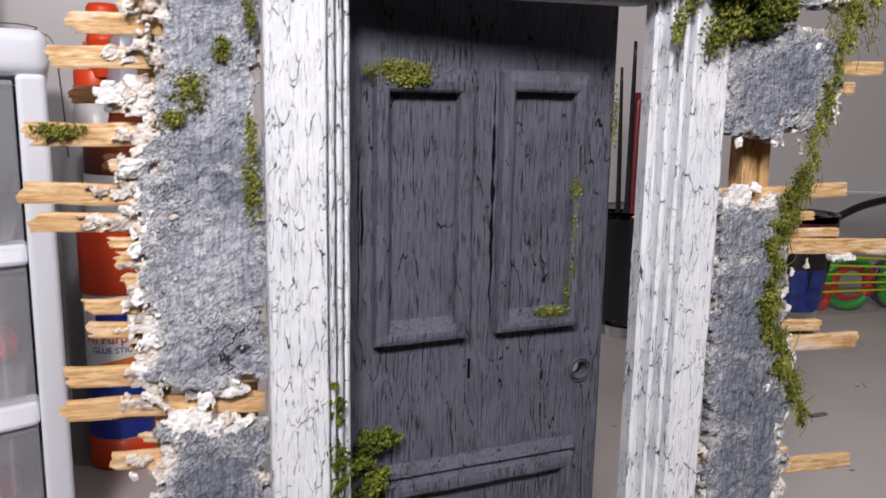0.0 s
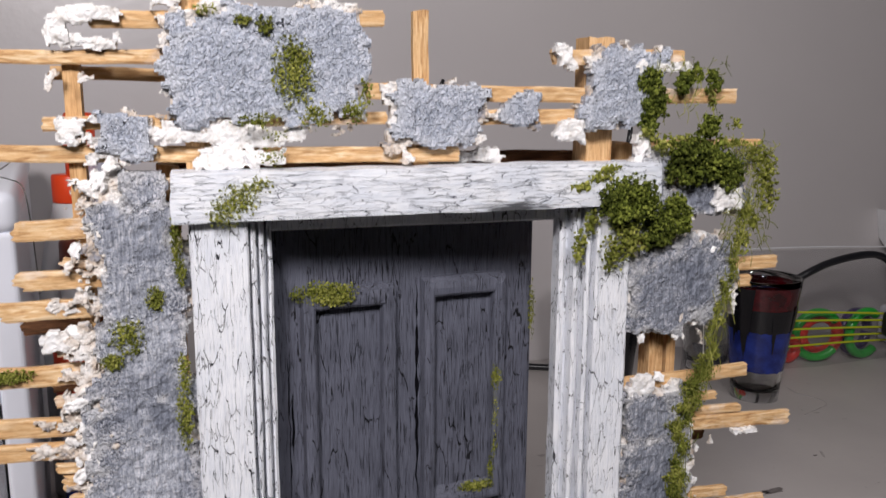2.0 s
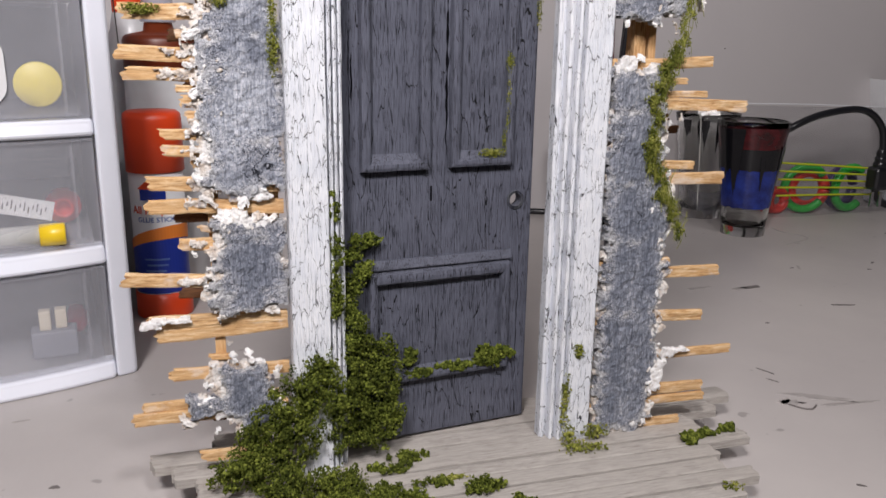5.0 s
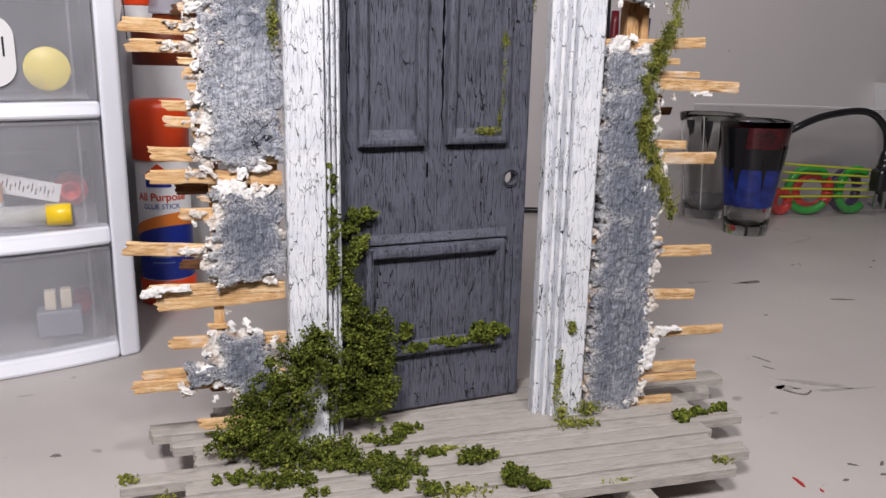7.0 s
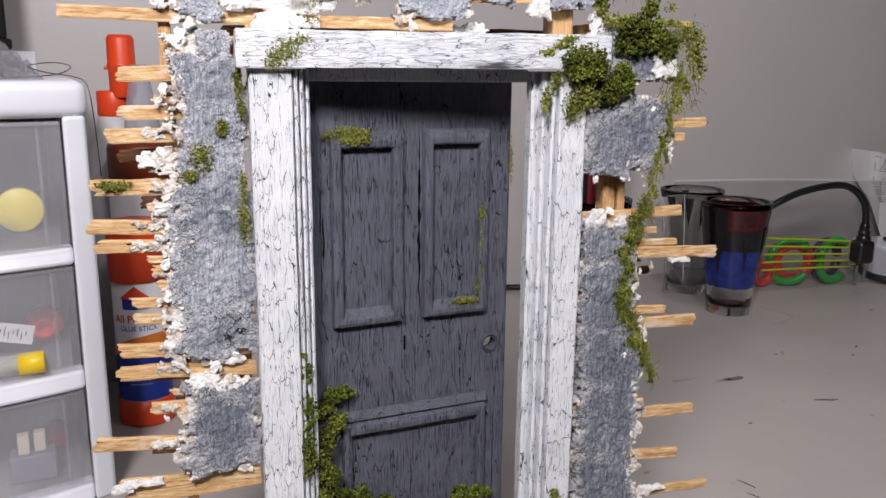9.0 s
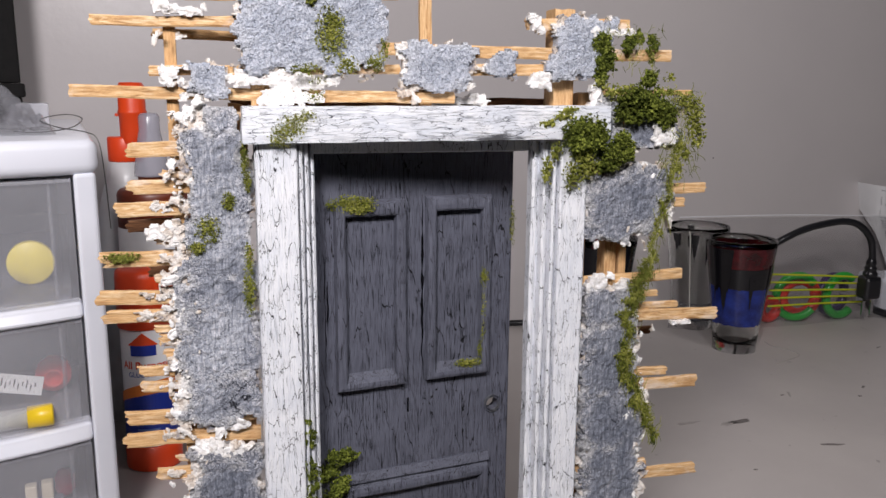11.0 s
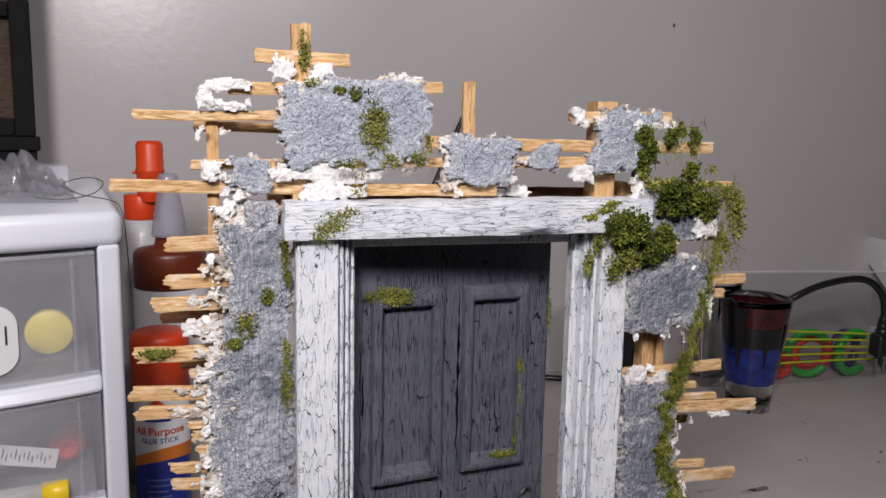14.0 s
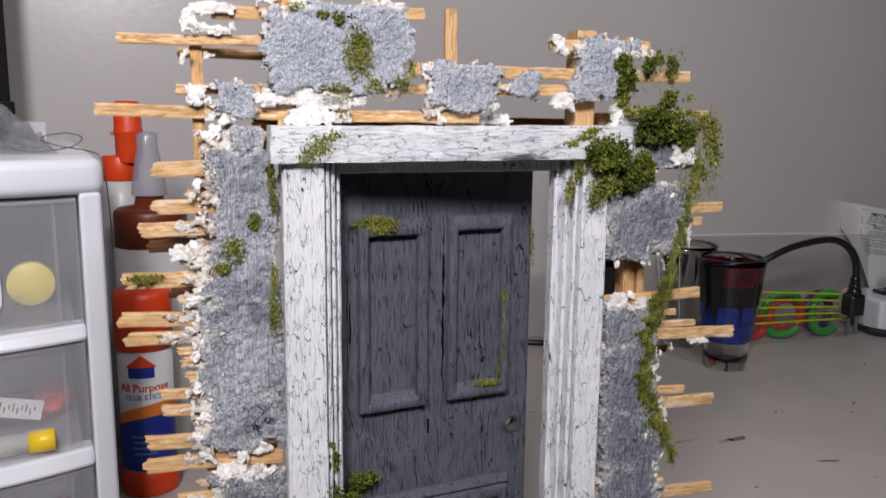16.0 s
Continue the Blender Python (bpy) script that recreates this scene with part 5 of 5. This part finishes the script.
BLUE_INK = plain("blue_print", lin(92, 118, 176), 0.4)
part("writing", wrap(letters("All Purpose", 6.2, 0.12), 15.2, ang + 4, 65), RED_INK, glue)
part("writing", wrap(letters("GLUE STICK", 4.0, 0.05), 15.2, ang + 4, 59.5), BLUE_INK, glue)
for k in range(4):
    part("print_line", shell(15.3, ang - 26 + 4 * (k % 2), ang + 26 - 4 * (k % 3), lambda u: 36 - 3.4 * k, lambda u: 37 - 3.4 * k, 0.15, 12), BLUE_INK, glue)

b1 = thing("glue_bottle", "tall milky glue bottle with an orange nozzle cap", "bottle", (-120.5, 312, 0))
part("body", lathe([(0, 0), (20, 0), (22, 2), (22, 118), (21, 130), (17, 150), (13, 164), (11, 174), (0, 174)], 40), MILKY, b1, "milky plastic body", True)
cap1 = part("cap", lathe([(0, 174.2), (10.6, 174.2), (11, 175), (11, 189), (10.4, 190), (0, 190)], 36), ORANGE, b1, "orange screw cap", True)
part("nozzle", lathe([(7, 186), (8.2, 190.2), (8.2, 204), (8.9, 205), (8.9, 206.4), (8.4, 207), (8.2, 222), (6.8, 224.4), (0, 224.6)], 32, at=(6, -6)), ORANGE, cap1, "orange nozzle", True)
part("clip", box(-5, -1.5, -3.2, -0.6, 203, 205, 0.4), ORANGE, cap1)

b2 = thing("amber_bottle", "bottle of amber brown liquid with a smoky pointed cap", "bottle", (-102.5, 270, 0))
part("body", lathe([(0, 0), (20.6, 0), (21.6, 1.2), (21.6, 138), (0, 138)], 40), MILKY, b2, "pale label round the lower bottle", True)
part("shoulder", lathe([(0, 138.1), (21.2, 138.1), (21.2, 157.5), (20.4, 159.6), (18.6, 161), (9, 163), (8, 168), (0, 168)], 40), AMBER, b2, "amber brown upper bottle", True)
part("cap", lathe([(0, 168.2), (9.8, 168.2), (10.4, 169), (8.8, 182), (6.2, 196), (6.2, 204), (5, 206), (0, 206.4)], 32), SMOKE, b2, "smoky clear pointed cap", True)

# ---- tumblers ----


def tumbler(at, label, h=98, r0=18.4, r1=29.4):
    t = thing("tumbler", label, "glass", at, group="painting tumblers")
    n = 12
    outer = [(r0 + (r1 - r0) * (k / n) ** 1.25, h * k / n) for k in range(n + 1)]
    inner = [(r0 - 2 + (r1 - r0) * (k / n) ** 1.25, max(7, h * k / n)) for k in range(n, -1, -1)]
    part("glass_body", lathe([(0, 0), (r0 - 1.5, 0)] + outer[0:1] + outer[1:] + [(outer[-1][0] - 0.9, h + 0.6)] + inner[:-1] + [(0, 7)], 48), GLASS, t, "clear glass", True)
    return t, (lambda z: r0 + (r1 - r0) * (z / h) ** 1.25)


def coat(rad, z0, z1, seed, a0=0.0, a1=360.0, off=0.25, wave=6.0, steps=90, detail=4):
    """Dried paint with a dripping lower edge, on the outside of a tumbler."""
    bm = bmesh.new()
    cols = []
    full = a1 - a0 >= 360
    for k in range(steps + (0 if full else 1)):
        a = radians(a0 + (a1 - a0) * k / steps)
        d = Vector((math.cos(a), math.sin(a), 0))
        lo = z0 + wave * noise.fractal(d * 5.5 + Vector((0, 0, seed)), 0.7, 2.0, detail)
        hi = z1 + (0.35 * wave * noise.noise(d * 3 + Vector((0, 0, seed + 7))) if z1 < 90 else 0)
        if not full:
            lo = hi - max(0.5, hi - lo) * (0.06 + math.sin(math.pi * k / steps) ** 0.7)
        zs = [lo + (hi - lo) * j / 8 for j in range(9)]
        cols.append([bm.verts.new(d * (rad(z) + off) + Vector((0, 0, z))) for z in zs])
    m = len(cols)
    for k in range(m if full else m - 1):
        n = (k + 1) % m
        for j in range(8):
            bm.faces.new([cols[k][j], cols[n][j], cols[n][j + 1], cols[k][j + 1]])
    return bm


t1, rad = tumbler((369, 329, 0), "glass tumbler coated in dried maroon, black and blue paint")
part("paint", coat(rad, 60, 93.5, 1, wave=9), PAINT_MAROON, t1, "dried maroon paint at the rim", True)
part("paint", coat(rad, 25, 60, 2, wave=1.2, off=0.3), PAINT_BLUE, t1, "dried blue paint band", True)
part("paint", coat(rad, 58, 76, 3, wave=1.0, off=0.55, steps=140, detail=2), PAINT_BLACK, t1, "black paint drips", True)
for a0, a1, z0, z1, sd in ((170, 222, 44, 93, 8), (296, 316, 46, 80, 21), (252, 264, 40, 70, 24)):
    part("paint", coat(rad, z0, z1, sd, a0=a0, a1=a1, wave=22, off=1.1, steps=60), PAINT_BLACK, t1, "black paint drips", True)
t2, rad = tumbler((374, 402, 0), "clear glass tumbler with black paint drips")
for a0, a1, z0, sd in ((186, 206, 74, 4), (226, 240, 72, 9), (252, 266, 78, 12), (280, 300, 58, 12), (296, 330, 40, 14), (62, 76, 70, 15)):
    part("paint", coat(rad, z0, 93, sd, a0=a0, a1=a1, wave=20, steps=50), PAINT_BLACK, t2, "dried black paint drips", True)
part("paint", coat(rad, 6, 26, 31, a0=200, a1=340, wave=6, off=0.3), clear("thin_grey_wash", lin(96, 96, 102), 0.5, 0.3), t2, "thin grey paint wash", True)
part("stem", tube([(-12, -14, 8), (-22, -22, 88), (-25, -24, 96)], 0.4, 6), plain("white_stick", lin(214, 212, 206), 0.5), t2, "thin white stick")
t3, rad = tumbler((253, 374, 0), "dark painted tumbler holding paint brushes", 98, 25, 36)
part("paint", coat(rad, 12, 93, 6, wave=3), PAINT_BLACK, t3, "dried dark paint all over", True)


def brush(x, y, lean_x, lean_y, top, r, material, label):
    ob = part("paint_brush", tube([(0, 0, 0), (lean_x * 0.5, lean_y * 0.5, top * 0.5), (lean_x, lean_y, top)], lambda u: r * (0.65 + 0.7 * math.sin(math.pi * min(1, u * 0.9 + 0.1)) * (1 - 0.5 * u)), 10), material, None, "", True)
    ob.matrix_world = pose((249 + x) * MM, (370 + y) * MM, 8 * MM)
    tagged(ob, label, "paint brush", "brushes in the tumbler")


for b in [(-6, -4, -6, -8, 214, 1.9, BLACK, "black paint brush standing in a tumbler"), (-4, -8, 14, -10, 206, 2.8, BLACK, "black paint brush standing in a tumbler"), (-8, 2, -5, 2, 196, 1.6, BLACK, "thin black paint brush in a tumbler"),
          (2, 6, 4, 4, 178, 5.0, plain("maroon_lacquer", lin(112, 26, 38), 0.35), "thick maroon brush handle standing in a tumbler"), (10, -3, 16, -6, 172, 4.6, plain("navy_lacquer", lin(34, 48, 98), 0.35), "navy blue brush handle standing in a tumbler"), (8, 6, 14, 8, 180, 2.2, BLACK, "thin black paint brush in a tumbler")]:
    brush(*b)

handle = thing("tool_handle", "thin black tool handle leaning against the wall", "tool", (22, 404, 0))
part("shaft", tube([(0, 0, 2.2), (62, 29, 126), (124, 57.6, 250)], lambda u: 2.1 if u < 0.97 else 1.5, 10), BLACK, handle, "", True)
part("groove", tube([(62, 26.6, 126), (122, 55.0, 247)], 0.6, 6), plain("worn_grey_metal", lin(120, 116, 114), 0.4, metal=0.5), handle, "worn grey groove")

# ---- the clear bag with toy rings ----
bag = thing("clear_bag", "clear plastic bag holding coloured toy rings and straws", "plastic bag", (505, 392, 0), -2)
bm = bmesh.new()
g = {}
NB = 24
for s in (0, 1):
    for i in range(NB + 1):
        for j in range(NB + 1):
            u, v = i / NB, j / NB
            puff = 19 * math.sin(math.pi * u) ** 0.5 * (1 - v) ** 0.7
            y = (-1 if s == 0 else 1) * puff + 2.5 * noise.noise(Vector((u * 5, v * 5, s * 4 + 2)))
            x = -160 + 246 * u - 6 * v * (2 * u - 1)
            g[s, i, j] = bm.verts.new((x, y, 0.3 + 106 * v - 5 * v * u))
for s in (0, 1):
    for i in range(NB):
        for j in range(NB):
            bm.faces.new([g[s, i, j], g[s, i + 1, j], g[s, i + 1, j + 1], g[s, i, j + 1]])
part("film", bm, BAG, bag, "thin clear film, tinted for the shade behind it", True)
part("top_seam", tube([(-154, 0.8, 107), (-98, 0.6, 106.6), (-30, 1, 105.5), (40, 0.4, 103), (80, 0.6, 101.4)], 0.7, 6), plain("white_seam", lin(220, 220, 224), 0.35), bag, "pale folded top edge")


def ring(x, y, z, r, tube_r, material, turn, gap, label):
    pts = []
    for k in range(19):
        a = radians(gap + (360 - 2 * gap) * k / 18)
        pts.append((r * math.cos(a), 0, r * math.sin(a)))
    ob = part("toy_ring", tube(pts, tube_r, 10, smooth_it=3), material, None, "", True)
    ob.matrix_world = pose(x * MM, y * MM, z * MM, 0, 0, turn)
    tagged(ob, label, "toy", "toys in the bag")


ring(480, 386, 25.6, 21, 4.0, GREEN, -12, 38, "open green plastic toy ring in a clear bag")
ring(530, 382, 24.6, 20, 4.2, GREEN, 6, 52, "open green plastic toy ring in a clear bag")
ring(530, 394, 23, 18, 4.6, PURPLE, 10, 8, "purple plastic toy ring in a clear bag")
ring(452, 390, 14, 9, 4.8, RED, 0, 2, "small red plastic toy ring in a clear bag")
ring(490, 394, 22.8, 17, 5.4, RED, -15, 2, "red plastic toy ring in a clear bag")
for k in range(5):
    ob = part("straw", tube([(-62, 0, 0), (0, 0.4, 0.3), (58, 0, 0)], 1.0, 8), LIME, None, "", True)
    ob.matrix_world = pose(0.498, 0.374 - 0.0012 * k, (0.020 + 0.0072 * k), 0, 2.0 + 0.6 * k, 2 - k)
    tagged(ob, "thin lime green plastic straw in a clear bag", "straw", "straws in the bag")

# ---- cable, plug, adapter and leaflet ----
cable = thing("power_cable", "black power cable arching to a moulded plug", "cable", (538, 352, 0))
part("cord", tube([(-60, 92, 3.9), (-98, 76, 12), (-116, 48, 44), (-116, 26, 72), (-108, 10, 85), (-77, 8, 98), (-38, 8, 103.5), (-16, 8, 99), (-1, 8, 85), (3, 8, 70), (3, 8, 62)], 3.3, 12), BLACK, cable, "", True)
part("strain_relief", lathe([(3.9, 65), (4.8, 62), (4.8, 60), (4.2, 59), (5.6, 57), (5.6, 55), (4.8, 54), (6.6, 52), (6.6, 49), (6.0, 48)], 24, at=(3, 8)), BLACK, cable, "ribbed strain relief", True)
part("plug", box(-6, 12, 0, 16, 26, 49, 4, 3), BLACK, cable, "black moulded plug")
for k in (0, 1):
    part("prong", box(-3 + 10 * k, 0.4 + 10 * k, 7.2, 8.8, 9.2, 24), plain("steel_prong", lin(190, 190, 196), 0.25, metal=1.0) if k == 0 else bpy.data.materials["steel_prong"], cable, "steel prong")
part("tail", tube([(6, 14, 28), (26, 22, 10), (50, 8, 4.2), (90, -14, 4.0), (150, -20, 4.0)], 3.8, 10), BLACK, cable, "", True)
ad = thing("adapter_box", "white plastic adapter box on the table", "box", (626, 392, 0), -8)
part("body", box(-40, 60, -34, 30, 0, 37, 4, 3), WHITE_PLASTIC, ad)
part("switch", box(-20, -4, -10, 6, 37.1, 41, 1), BLACK, ad, "black switch")
pl = thing("black_plug", "black plug standing behind the adapter box", "plug", (634, 386, 37.2))
part("body", box(-13, 13, -10, 10, 4, 30, 3, 3), BLACK, pl)
part("collar", box(-16, 16, -12, 12, 0, 5, 1.5), BLACK, pl)
part("neck", lathe([(8, 30), (6, 34), (6, 38), (4, 44), (3, 50), (0, 50)], 20), BLACK, pl, "", True)

leaf = thing("leaflet", "white printed instruction leaflet curling against the wall", "leaflet", (618, 440, 0), -4)


def on_sheet(x, z):
    """A place on the curling sheet: x along the print, z down from its upper edge."""
    lean = max(0.0, 9 - x) / 9
    return Vector((x + 4 * lean**2 * z / 40, -10 * math.sin(min(1.4, x / 70)) + 13 * lean**2, 126 - z * (1 - x / 800) - 0.14 * x - 1.5 * math.sin(x / 30)))


bm = bmesh.new()
g = {}
for i in range(31):
    for j in range(13):
        for s in (0, 1):
            left = -3.5 + 0.45 * max(0, 10.0 * j - 34)
            g[s, i, j] = bm.verts.new(on_sheet(left + (90 - left) * i / 30, 10.0 * j) + Vector((0, 0.25 * s, 0)))
for i in range(30):
    for j in range(12):
        for s in (0, 1):
            bm.faces.new([g[s, i, j], g[s, i + 1, j], g[s, i + 1, j + 1], g[s, i, j + 1]])
part("sheet", bm, PAPER, leaf, "", True)


def print_on(bm, x, z):
    for v in bm.verts:
        v.co = on_sheet(v.co.x + x, z - v.co.z) + Vector((0, v.co.y - 0.35, 0))
    return bm


part("writing", print_on(letters("IMPORTANT", 7.0, 0.02), 35, 8.5), INK, leaf)
part("writing", print_on(letters("INSTRUCTIONS", 7.0, 0.02), 44, 22.5), INK, leaf)
SMALL_PRINT = plain("grey_small_print", lin(96, 96, 104), 0.7)
for k, z in enumerate([4.5, 12.4, 14.6, 16.8, 19.4, 27.2, 29.4, 31.6, 33.8, 37, 40, 42.2, 44.4, 48, 50.2, 52.4]):
    x = 6.0 + 0.45 * max(0, z - 34)
    while x < 80:
        w = 5 + (k * 7 + int(x) * 3) % 9
        if not (z < 5 and x > 12) and not (18 < z < 20 and x > 20):
            part("print_line", print_on(box(0, w, -0.12, 0.1, -0.38, 0.38), x, z), SMALL_PRINT, leaf)
        x += w + 1.6

cord = part("power_lead", tube([(110, 448, 3), (170, 446, 3), (212, 440, 3.4), (250, 428, 3), (300, 440, 3), (330, 452, 3)], 2.8, 8), BLACK, None, "", True)
tagged(cord, "black power lead lying on the table along the wall", "cable")

# marks on the wall
for x, z, r in [(358, 338, 1.3), (430, 156, 0.6)]:
    bm = bmesh.new()
    bmesh.ops.create_icosphere(bm, subdivisions=2, radius=1.0)
    for v in bm.verts:
        v.co = Vector((x + v.co.x * r * 1.2, WALL_Y - 0.1 + v.co.y * 0.25, z + v.co.z * r * 1.6))
    ob = part("wall_mark", bm, STAIN_DARK, bpy.data.objects["wall_back"], "", True)
